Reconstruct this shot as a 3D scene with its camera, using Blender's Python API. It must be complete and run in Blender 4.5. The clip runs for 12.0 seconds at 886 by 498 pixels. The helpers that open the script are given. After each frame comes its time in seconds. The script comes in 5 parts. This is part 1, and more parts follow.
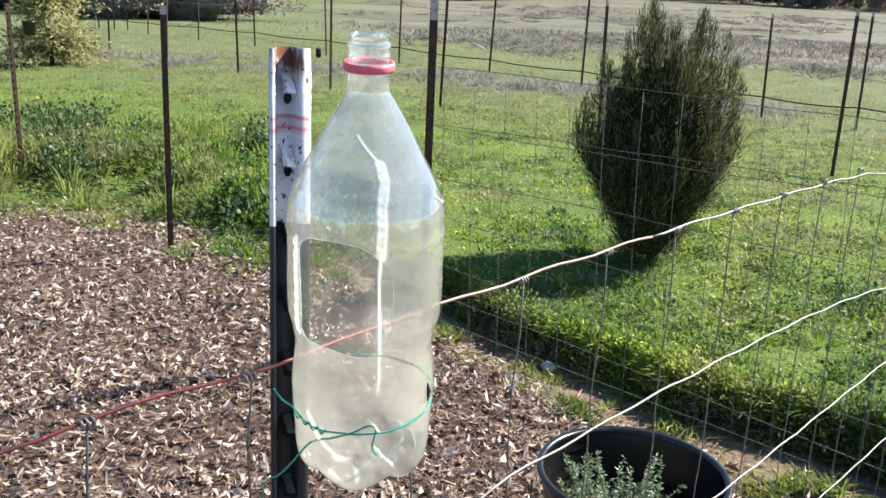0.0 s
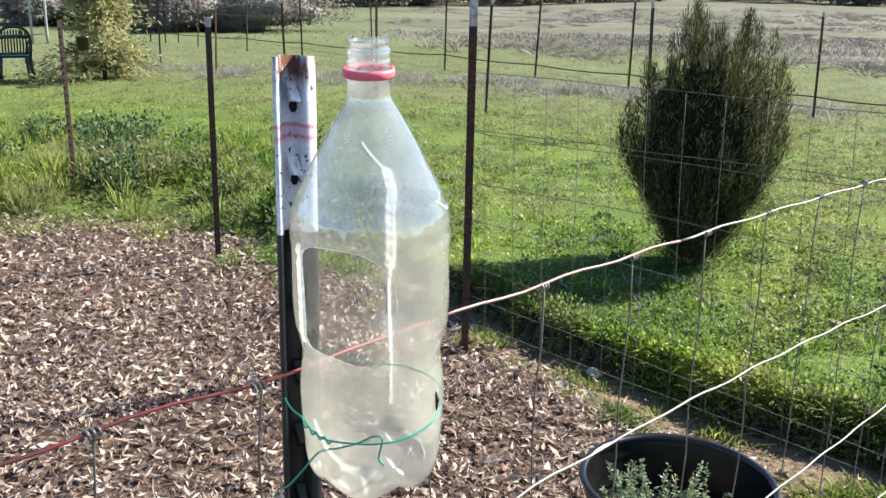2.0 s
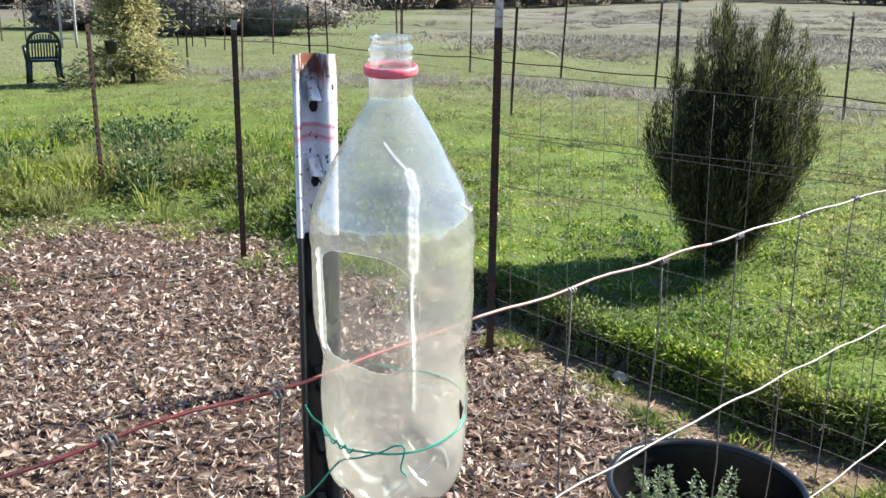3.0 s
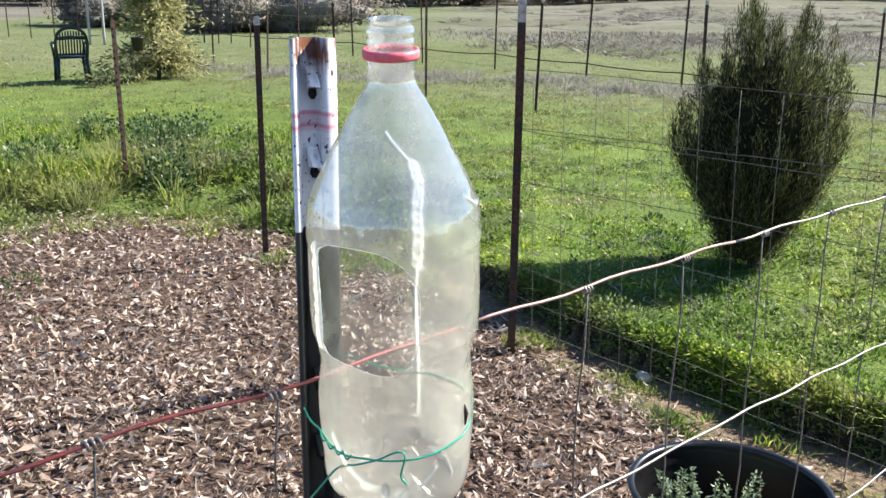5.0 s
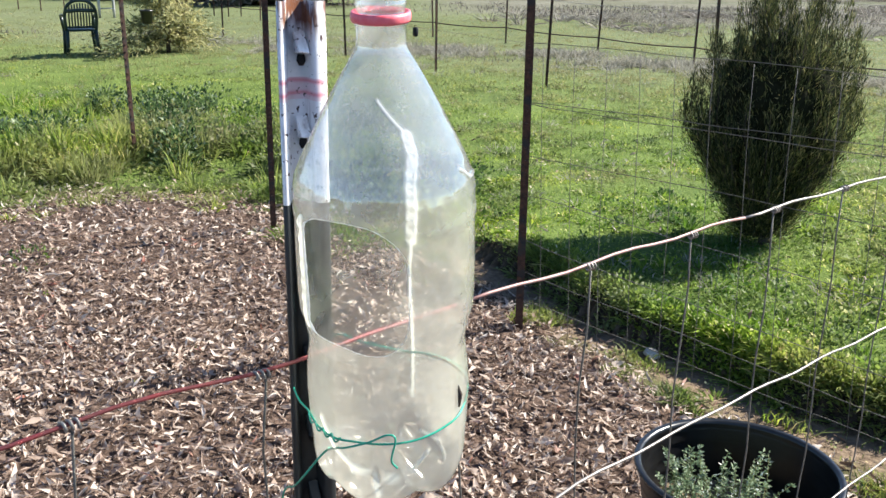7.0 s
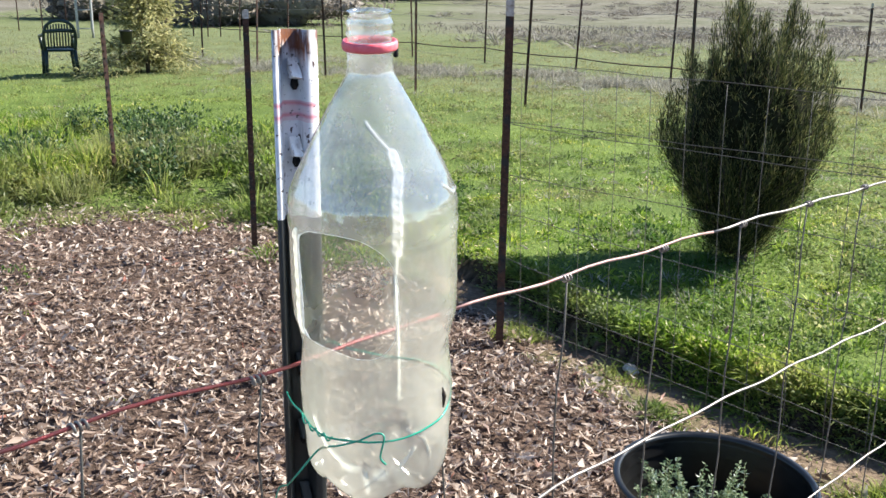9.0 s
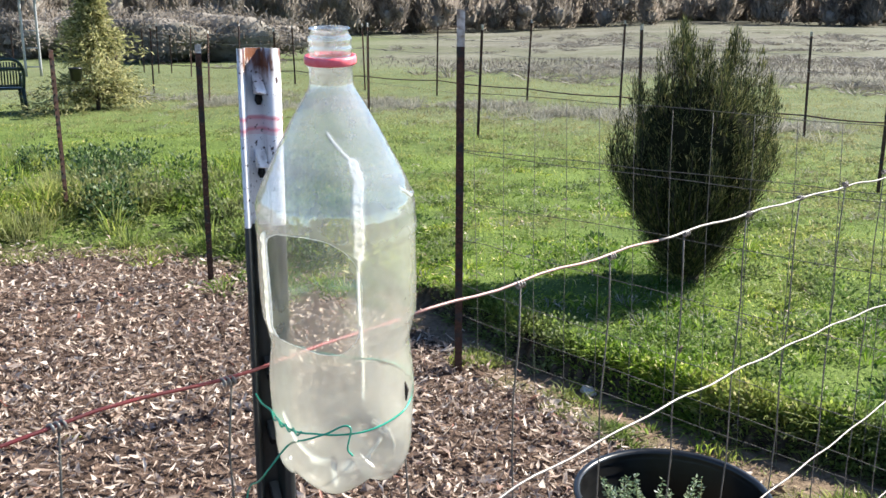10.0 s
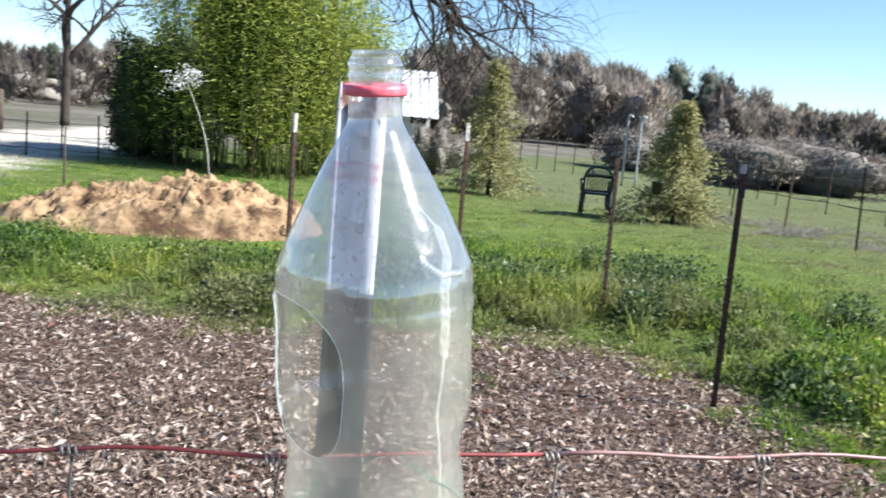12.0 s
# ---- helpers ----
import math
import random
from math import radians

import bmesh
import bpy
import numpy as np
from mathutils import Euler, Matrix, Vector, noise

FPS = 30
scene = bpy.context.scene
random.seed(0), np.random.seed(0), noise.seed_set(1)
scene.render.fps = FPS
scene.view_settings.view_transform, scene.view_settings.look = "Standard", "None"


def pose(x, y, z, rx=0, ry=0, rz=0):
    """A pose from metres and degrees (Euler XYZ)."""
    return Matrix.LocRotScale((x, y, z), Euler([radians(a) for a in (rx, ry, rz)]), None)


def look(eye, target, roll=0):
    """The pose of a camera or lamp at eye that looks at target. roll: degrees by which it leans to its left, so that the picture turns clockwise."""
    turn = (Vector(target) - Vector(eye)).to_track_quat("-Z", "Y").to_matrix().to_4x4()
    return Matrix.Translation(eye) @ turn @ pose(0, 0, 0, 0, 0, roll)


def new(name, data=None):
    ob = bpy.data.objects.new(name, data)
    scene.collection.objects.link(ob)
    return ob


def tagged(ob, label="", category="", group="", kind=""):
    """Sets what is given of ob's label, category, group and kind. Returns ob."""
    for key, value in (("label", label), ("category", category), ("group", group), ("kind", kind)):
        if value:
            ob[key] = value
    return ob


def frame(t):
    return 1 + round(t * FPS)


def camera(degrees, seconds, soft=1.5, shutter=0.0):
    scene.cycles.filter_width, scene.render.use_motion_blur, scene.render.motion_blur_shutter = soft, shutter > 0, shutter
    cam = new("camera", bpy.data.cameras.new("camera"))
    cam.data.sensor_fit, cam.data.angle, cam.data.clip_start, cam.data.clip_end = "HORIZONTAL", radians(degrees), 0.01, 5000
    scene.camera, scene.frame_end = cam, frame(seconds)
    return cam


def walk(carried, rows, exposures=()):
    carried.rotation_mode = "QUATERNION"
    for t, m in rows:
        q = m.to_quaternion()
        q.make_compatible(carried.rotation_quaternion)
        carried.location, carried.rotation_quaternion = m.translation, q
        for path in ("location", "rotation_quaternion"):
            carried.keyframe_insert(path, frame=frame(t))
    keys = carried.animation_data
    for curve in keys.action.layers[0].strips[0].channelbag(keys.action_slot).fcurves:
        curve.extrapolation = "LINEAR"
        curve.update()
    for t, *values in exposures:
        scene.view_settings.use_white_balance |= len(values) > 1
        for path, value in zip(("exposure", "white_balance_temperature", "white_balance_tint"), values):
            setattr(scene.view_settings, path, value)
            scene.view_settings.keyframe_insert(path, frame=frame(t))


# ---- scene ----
cam = camera(50.0, 12.0, shutter=0.15)

PATH = [
    (0, (0.035, -0.622, 1.707), (0.092, 1.294, 1.137), 2.8),
    (0.5, (0.039, -0.616, 1.705), (0.056, 1.303, 1.14), 2.5),
    (1, (0.052, -0.611, 1.704), (0.01, 1.306, 1.134), 2.2),
    (1.5, (0.057, -0.611, 1.705), (-0.013, 1.307, 1.141), 1.4),
    (2, (0.065, -0.613, 1.706), (0.018, 1.307, 1.145), 1.3),
    (2.5, (0.063, -0.608, 1.704), (-0.002, 1.309, 1.141), 1.5),
    (3, (0.065, -0.593, 1.701), (-0.035, 1.325, 1.144), 0.9),
    (5, (0.076, -0.558, 1.69), (-0.075, 1.355, 1.127), 0.8),
    (5.5, (0.077, -0.545, 1.687), (-0.082, 1.364, 1.111), 1.2),
    (6, (0.08, -0.535, 1.685), (-0.082, 1.37, 1.097), 1.0),
    (6.5, (0.082, -0.531, 1.682), (-0.088, 1.368, 1.08), 0.9),
    (7, (0.084, -0.531, 1.682), (-0.086, 1.365, 1.069), 0.9),
    (9, (0.085, -0.574, 1.69), (-0.045, 1.337, 1.116), 1.0),
    (9.5, (0.063, -0.612, 1.685), (0.006, 1.317, 1.159), 0.9),
    (10, (0.086, -0.619, 1.681), (0.046, 1.315, 1.173), 0.4),
    (10.5, (0.18, -0.579, 1.683), (-0.068, 1.358, 1.254), 4.7),
    (10.8, (0.257, -0.571, 1.673), (-0.179, 1.337, 1.263), 4.8),
    (11, (0.288, -0.563, 1.666), (-0.285, 1.312, 1.27), 4.7),
    (11.3, (0.318, -0.519, 1.661), (-0.364, 1.325, 1.293), 2.3),
    (11.5, (0.327, -0.485, 1.649), (-0.444, 1.324, 1.283), 2.4),
    (11.8, (0.33, -0.422, 1.645), (-0.667, 1.287, 1.356), 5.6),
    (12, (0.323, -0.38, 1.641), (-0.826, 1.227, 1.332), 4.8),
]
EXPOSURES = ((0, 1.53, 6350, 9), (9.8, 1.53, 6350, 9), (10.6, 1.53, 6300, 9), (11.2, 1.49, 6250, 9), (11.6, 1.40, 6200, 9), (12, 1.26, 6000, 9))
walk(cam, [(t, look(eye, target, roll)) for t, eye, target, roll in PATH], EXPOSURES)

# ---- world, sun, exposure ----
SUN_TO = Vector((0.865, 0.41, 0.80)).normalized()
world = bpy.data.worlds.new("world")
scene.world = world
world.use_nodes = True
wn = world.node_tree.nodes
sky = wn.new("ShaderNodeTexSky")
sky.sky_type = "NISHITA"
sky.sun_disc = False
sky.sun_elevation = math.asin(SUN_TO.z)
sky.sun_rotation = math.atan2(SUN_TO.x, SUN_TO.y)
sky.air_density, sky.dust_density, sky.ozone_density = 0.9, 0.2, 4.0
sky.altitude = 1200
world.node_tree.links.new(sky.outputs[0], wn["Background"].inputs[0])
wn["Background"].inputs[1].default_value = 0.078
sun_data = bpy.data.lights.new("sun", "SUN")
sun_data.energy, sun_data.angle, sun_data.color = 5.0, radians(0.53), (1.0, 0.95, 0.87)
sun = new("sun", sun_data)
sun.matrix_world = look((0, 0, 30), Vector((0, 0, 30)) - SUN_TO)


# ---- materials ----
def material(name, base, rough=0.8, spec=0.3, metal=0.0):
    m = bpy.data.materials.new(name)
    m.use_nodes = True
    b = m.node_tree.nodes["Principled BSDF"]
    b.inputs["Base Color"].default_value = (*base, 1)
    b.inputs["Roughness"].default_value = rough
    b.inputs["Specular IOR Level"].default_value = spec
    b.inputs["Metallic"].default_value = metal
    return m


def node(m, kind, **inputs):
    n = m.node_tree.nodes.new(kind)
    for k, v in inputs.items():
        n.inputs[k.replace("_", " ")].default_value = v
    return n


def link(m, a, b):
    m.node_tree.links.new(a, b)


def noise_tex(m, scale, detail=4.0, coords=None, rough=0.6):
    n = node(m, "ShaderNodeTexNoise", Scale=scale, Detail=detail, Roughness=rough)
    if coords is None:
        coords = node(m, "ShaderNodeNewGeometry").outputs["Position"]
    link(m, coords, n.inputs["Vector"])
    return n.outputs["Fac"]


def ramp(m, fac, stops):
    n = m.node_tree.nodes.new("ShaderNodeValToRGB")
    el = n.color_ramp.elements
    while len(el) < len(stops):
        el.new(0.5)
    for e, (p, c) in zip(el, stops):
        e.position, e.color = p, (*c, 1)
    link(m, fac, n.inputs[0])
    return n.outputs[0]


def mix(m, fac, a, b, mode="MIX"):
    n = m.node_tree.nodes.new("ShaderNodeMix")
    n.data_type, n.blend_type = "RGBA", mode
    for s, v in ((0, fac), (6, a), (7, b)):
        if isinstance(v, bpy.types.NodeSocket):
            link(m, v, n.inputs[s])
        elif s == 0:
            n.inputs[0].default_value = v
        else:
            n.inputs[s].default_value = (*v, 1)
    return n.outputs[2]


def maths(m, op, a, b=0.0, clamp=False):
    n = m.node_tree.nodes.new("ShaderNodeMath")
    n.operation, n.use_clamp = op, clamp
    for i, v in enumerate((a, b)):
        if isinstance(v, bpy.types.NodeSocket):
            link(m, v, n.inputs[i])
        else:
            n.inputs[i].default_value = v
    return n.outputs[0]


def bump(m, height, strength, distance):
    n = node(m, "ShaderNodeBump", Strength=strength, Distance=distance)
    link(m, height, n.inputs["Height"])
    link(m, n.outputs[0], m.node_tree.nodes["Principled BSDF"].inputs["Normal"])


def base_of(m, socket):
    link(m, socket, m.node_tree.nodes["Principled BSDF"].inputs["Base Color"])


def island(m):
    return node(m, "ShaderNodeNewGeometry").outputs["Random Per Island"]


def leaf_material(name, stops, through_light=0.45, rough=0.6, patchy=False, masses=0.0):
    """Thin leaves or blades: diffuse and translucent, colour by piece; patchy: greener and drier stretches of ground."""
    m = material(name, stops[0][1], rough, 0.25)
    col = ramp(m, island(m), stops)
    if masses:
        # whole crowns differ in tone
        col = mix(m, 1.0, col, ramp(m, noise_tex(m, masses, 3), ((0.38, (0.55, 0.53, 0.52)), (0.5, (0.95, 0.93, 0.9)), (0.62, (1.35, 1.28, 1.22)))), "MULTIPLY")
    if patchy:
        pos = node(m, "ShaderNodeNewGeometry").outputs["Position"]
        tone = ramp(m, noise_tex(m, 1.3, 6, pos), ((0.39, (0.42, 0.55, 0.6)), (0.5, (0.95, 0.97, 0.9)), (0.61, (1.6, 1.34, 1.05))))
        col = mix(m, 1.0, col, tone, "MULTIPLY")
        dryish = ramp(m, noise_tex(m, 0.45, 5, pos), ((0.47, (0, 0, 0)), (0.60, (0.6, 0.6, 0.6))))
        col = mix(m, dryish, col, (0.30, 0.27, 0.13))
        sep = m.node_tree.nodes.new("ShaderNodeSeparateXYZ")
        link(m, pos, sep.inputs[0])
        out = maths(m, "ADD", sep.outputs[1], maths(m, "MULTIPLY", sep.outputs[0], 0.4))
        far = maths(m, "MULTIPLY", maths(m, "SUBTRACT", out, 7.0), 0.13, True)
        col = mix(m, maths(m, "MULTIPLY", far, 0.85), col, (0.27, 0.245, 0.12))
    base_of(m, col)
    t = m.node_tree.nodes.new("ShaderNodeBsdfTranslucent")
    link(m, col, t.inputs["Color"])
    ms = m.node_tree.nodes.new("ShaderNodeMixShader")
    ms.inputs[0].default_value = through_light
    link(m, m.node_tree.nodes["Principled BSDF"].outputs[0], ms.inputs[1])
    link(m, t.outputs[0], ms.inputs[2])
    link(m, ms.outputs[0], m.node_tree.nodes["Material Output"].inputs[0])
    return m


def mottled(name, c1, c2, scale, rough=0.7, spec=0.3, metal=0.0, relief=0.0, c3=None, scale3=3.0):
    m = material(name, c1, rough, spec, metal)
    obj = node(m, "ShaderNodeTexCoord").outputs["Object"]
    f = noise_tex(m, scale, 6, obj)
    col = ramp(m, f, ((0.35, c1), (0.65, c2)))
    if c3:
        g = ramp(m, noise_tex(m, scale3, 5, obj), ((0.5, (0, 0, 0)), (0.62, (1, 1, 1))))
        col = mix(m, g, col, c3)
    base_of(m, col)
    if relief:
        bump(m, f, 0.6, relief)
    return m


def ground_material():
    m = material("ground", (0.1, 0.1, 0.05), 0.95, 0.1)

    def attr(name):
        n = m.node_tree.nodes.new("ShaderNodeAttribute")
        n.attribute_name = name
        return n.outputs["Fac"]

    n1, n2, n3 = noise_tex(m, 2.2, 8), noise_tex(m, 28.0, 6), noise_tex(m, 0.25, 5)
    n4 = noise_tex(m, 90.0, 4)
    lawn = ramp(m, n4, ((0.35, (0.03, 0.045, 0.012)), (0.5, (0.10, 0.15, 0.03)), (0.68, (0.24, 0.28, 0.07))))
    lawn2 = ramp(m, n1, ((0.35, (0.05, 0.08, 0.018)), (0.65, (0.15, 0.20, 0.05))))
    lawn = mix(m, 0.5, lawn, lawn2)
    litter = ramp(m, n2, ((0.35, (0.030, 0.020, 0.015)), (0.6, (0.13, 0.088, 0.066)), (0.75, (0.30, 0.22, 0.17))))
    dirt = ramp(m, n2, ((0.3, (0.1, 0.07, 0.045)), (0.7, (0.26, 0.19, 0.13))))
    dry = mix(m, 0.45, ramp(m, noise_tex(m, 0.13, 8), ((0.40, (0.105, 0.10, 0.064)), (0.5, (0.148, 0.135, 0.104)), (0.60, (0.215, 0.194, 0.16)))), ramp(m, noise_tex(m, 2.5, 6), ((0.38, (0.068, 0.065, 0.05)), (0.6, (0.20, 0.182, 0.155)))))
    gravel = ramp(m, noise_tex(m, 9.0, 6), ((0.3, (0.4, 0.36, 0.3)), (0.7, (0.68, 0.63, 0.55))))
    col = mix(m, attr("dry"), lawn, dry)
    col = mix(m, attr("leafy"), col, litter)
    col = mix(m, attr("dirt"), col, dirt)
    # turf-step face: dark soil, darkened further to paint in its shade
    shaded_soil = ramp(m, n2, ((0.35, (0.018, 0.014, 0.009)), (0.65, (0.065, 0.048, 0.032))))
    col = mix(m, attr("bank"), col, shaded_soil)
    col = mix(m, attr("gravel"), col, gravel)
    base_of(m, col)
    bump(m, n2, 0.8, 0.03)
    return m


MAT = dict(
    ground=ground_material(),
    leaf=leaf_material("dry_leaf", ((0.0, (0.085, 0.056, 0.043)), (0.25, (0.25, 0.178, 0.135)), (0.55, (0.46, 0.35, 0.275)), (0.8, (0.62, 0.51, 0.42)), (0.96, (0.74, 0.65, 0.56)), (1.0, (0.32, 0.12, 0.08))), 0.34, 0.42),
    grass=leaf_material("grass", ((0.0, (0.042, 0.102, 0.010)), (0.35, (0.105, 0.205, 0.018)), (0.7, (0.21, 0.325, 0.032)), (0.9, (0.32, 0.40, 0.08)), (1.0, (0.48, 0.45, 0.24))), 0.5, patchy=True),
    clover=leaf_material("clover", ((0.0, (0.07, 0.14, 0.012)), (0.45, (0.152, 0.25, 0.028)), (0.85, (0.245, 0.345, 0.055)), (0.95, (0.40, 0.42, 0.20)), (1.0, (0.60, 0.57, 0.42))), 0.5, patchy=True),
    weed=leaf_material("weed", ((0.0, (0.032, 0.062, 0.018)), (0.5, (0.085, 0.145, 0.035)), (0.85, (0.165, 0.235, 0.065)), (1.0, (0.40, 0.42, 0.25))), 0.45, patchy=True),
    darkweed=leaf_material("dark_weed", ((0.0, (0.022, 0.045, 0.016)), (0.5, (0.055, 0.10, 0.03)), (0.85, (0.12, 0.18, 0.06)), (1.0, (0.36, 0.40, 0.26))), 0.4),
    herb=leaf_material("grey_herb", ((0.0, (0.09, 0.14, 0.07)), (0.6, (0.22, 0.29, 0.16)), (0.9, (0.38, 0.44, 0.28)), (1.0, (0.75, 0.76, 0.68))), 0.4),
    straw=leaf_material("straw", ((0.0, (0.11, 0.10, 0.08)), (0.5, (0.18, 0.163, 0.135)), (1.0, (0.28, 0.25, 0.205))), 0.3),
    greyweed=leaf_material("grey_weed", ((0.0, (0.18, 0.175, 0.13)), (0.5, (0.28, 0.265, 0.21)), (1.0, (0.40, 0.375, 0.31))), 0.45),
    juniper=leaf_material("juniper", ((0.0, (0.014, 0.022, 0.009)), (0.5, (0.045, 0.060, 0.020)), (0.85, (0.16, 0.165, 0.055)), (1.0, (0.30, 0.27, 0.12))), 0.32),
    # near-black, to carry the shade inside the juniper
    juniper_shade=mottled("juniper_inner_shade", (0.010, 0.012, 0.006), (0.024, 0.024, 0.013), 14, 0.95, 0.03, relief=0.02),
    wispy=leaf_material("wispy_needle", ((0.0, (0.12, 0.13, 0.05)), (0.5, (0.34, 0.325, 0.135)), (1.0, (0.56, 0.51, 0.26))), 0.5),
    bamboo=leaf_material("bamboo_leaf", ((0.0, (0.09, 0.14, 0.02)), (0.5, (0.30, 0.36, 0.055)), (0.85, (0.50, 0.54, 0.11)), (1.0, (0.64, 0.62, 0.24))), 0.6),
    dark_shrub=leaf_material("dark_shrub", ((0.0, (0.010, 0.020, 0.007)), (0.6, (0.030, 0.048, 0.014)), (1.0, (0.085, 0.11, 0.035))), 0.3),
    # dark green carrying the shade inside bamboo and evergreen shrubs
    foliage_shade=mottled("foliage_inner_shade", (0.018, 0.030, 0.008), (0.05, 0.075, 0.016), 5, 0.95, 0.03, relief=0.08),
    # far-tree base colours are raised to imitate the haze of distance
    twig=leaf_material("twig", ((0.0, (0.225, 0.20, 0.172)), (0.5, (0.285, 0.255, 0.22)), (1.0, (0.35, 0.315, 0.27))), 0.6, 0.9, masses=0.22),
    thicket=mottled("hazed_twigs", (0.20, 0.18, 0.156), (0.275, 0.247, 0.214), 1.6, 0.95, 0.02, relief=0.25, c3=(0.16, 0.153, 0.122), scale3=0.16),
    thicket_green=mottled("hazed_foliage", (0.09, 0.10, 0.076), (0.145, 0.16, 0.118), 2.6, 0.95, 0.05, relief=0.3),
    evergreen=leaf_material("hazed_evergreen", ((0.0, (0.13, 0.145, 0.108)), (0.6, (0.19, 0.21, 0.15)), (1.0, (0.26, 0.28, 0.205))), 0.55, 0.9),
    blossom=leaf_material("blossom", ((0.0, (0.7, 0.68, 0.66)), (1.0, (0.85, 0.84, 0.82))), 0.4),
    culm=mottled("bamboo_culm", (0.07, 0.085, 0.022), (0.15, 0.16, 0.05), 8, 0.5, 0.3),
    bark=mottled("bark", (0.035, 0.028, 0.023), (0.09, 0.072, 0.06), 30, 0.9, 0.1, relief=0.01),
    rust=mottled("rusty_post", (0.034, 0.019, 0.014), (0.098, 0.046, 0.030), 60, 0.65, 0.35, 0.2, 0.001, (0.03, 0.03, 0.03), 12),
    tip=mottled("white_tip", (0.58, 0.56, 0.53), (0.22, 0.17, 0.13), 40, 0.5, 0.4),
    dullwire=mottled("weathered_wire", (0.17, 0.155, 0.13), (0.10, 0.088, 0.075), 90, 0.6, 0.3, 0.15),
    galv=mottled("galvanised_wire", (0.33, 0.305, 0.275), (0.20, 0.17, 0.15), 90, 0.48, 0.4, 0.45),
    redwire=mottled("red_coated_wire", (0.29, 0.045, 0.045), (0.15, 0.05, 0.045), 60, 0.5, 0.4),
    pinkwire=mottled("faded_red_wire", (0.38, 0.27, 0.24), (0.29, 0.15, 0.13), 60, 0.5, 0.35, 0.25),
    greenwire=material("green_coated_wire", (0.02, 0.34, 0.22), 0.35, 0.5),
    redring=mottled("red_ring", (0.80, 0.075, 0.105), (0.86, 0.20, 0.23), 120, 0.4, 0.5),
    pot=mottled("black_plastic", (0.006, 0.006, 0.006), (0.013, 0.013, 0.013), 14, 0.30, 0.5),
    soil=mottled("soil", (0.06, 0.045, 0.03), (0.2, 0.15, 0.1), 40, 0.95, 0.1, relief=0.01),
    chair=mottled("dark_green_plastic", (0.008, 0.022, 0.018), (0.014, 0.03, 0.024), 12, 0.4, 0.5),
    sand=mottled("sandy_soil", (0.23, 0.145, 0.078), (0.42, 0.29, 0.165), 9, 0.95, 0.1, relief=0.05, c3=(0.10, 0.06, 0.035), scale3=2.2),
    roof=mottled("white_metal_roof", (0.60, 0.61, 0.62), (0.50, 0.50, 0.51), 3, 0.55, 0.3),
    siding=mottled("pale_siding", (0.62, 0.61, 0.59), (0.52, 0.51, 0.49), 3, 0.8, 0.2),
    dark=material("dark_interior", (0.015, 0.015, 0.016), 0.8, 0.2),
    pipe=mottled("galvanised_pipe", (0.42, 0.42, 0.41), (0.33, 0.33, 0.32), 20, 0.5, 0.4, 0.3),
    white=mottled("white_paint", (0.8, 0.8, 0.78), (0.66, 0.64, 0.6), 20, 0.5, 0.4),
    stone=mottled("stone", (0.36, 0.33, 0.29), (0.52, 0.48, 0.43), 12, 0.9, 0.2, relief=0.01),
    wood=mottled("weathered_wood", (0.06, 0.048, 0.038), (0.13, 0.105, 0.082), 20, 0.9, 0.1),
)


# ---- building helpers ----
def blank(name, at=(0, 0, 0)):
    ob = new(name)
    ob.location = at
    ob.empty_display_size = 0.1
    return ob


def finish(name, me, mat, parent=None, label="", smooth=True):
    me.materials.append(MAT[mat] if isinstance(mat, str) else mat)
    if smooth:
        me.polygons.foreach_set("use_smooth", [True] * len(me.polygons))
    ob = new(name, me)
    if parent:
        ob.parent = parent
    if label:
        ob["label"] = label
    return ob


def part(name, bm, mat, parent=None, label="", smooth=True):
    me = bpy.data.meshes.new(name)
    bm.to_mesh(me)
    bm.free()
    return finish(name, me, mat, parent, label, smooth)


def from_arrays(name, verts, tris, mat, parent=None, label="", smooth=False):
    me = bpy.data.meshes.new(name)
    n, k = len(verts), len(tris)
    me.vertices.add(n)
    me.vertices.foreach_set("co", np.asarray(verts, np.float32).ravel())
    me.loops.add(k * 3)
    me.polygons.add(k)
    me.loops.foreach_set("vertex_index", np.asarray(tris, np.int32).ravel())
    me.polygons.foreach_set("loop_start", np.arange(0, k * 3, 3, dtype=np.int32))
    me.update(calc_edges=True)
    return finish(name, me, mat, parent, label, smooth)


def sweep(bm, points, radii, sides=6, closed=False):
    """A round rod along points, into bm."""
    pts = [Vector(p) for p in points]
    n = len(pts)
    if not hasattr(radii, "__len__"):
        radii = [radii] * n
    rings, up = [], None
    for i, p in enumerate(pts):
        a = pts[(i - 1) % n] if closed else pts[max(i - 1, 0)]
        b = pts[(i + 1) % n] if closed else pts[min(i + 1, n - 1)]
        d = (b - a).normalized()
        if up is None:
            up = d.orthogonal().normalized()
        up = (up - d * up.dot(d))
        up = up.normalized() if up.length > 1e-6 else d.orthogonal().normalized()
        side = d.cross(up)
        rings.append([bm.verts.new(p + (up * math.cos(t) + side * math.sin(t)) * radii[i])
                      for t in (2 * math.pi * k / sides for k in range(sides))])
    for i in range(n if closed else n - 1):
        r, s = rings[i], rings[(i + 1) % n]
        for k in range(sides):
            bm.faces.new((r[k], r[(k + 1) % sides], s[(k + 1) % sides], s[k]))
    if not closed:
        bm.faces.new(rings[0][::-1])
        bm.faces.new(rings[-1])
    return bm


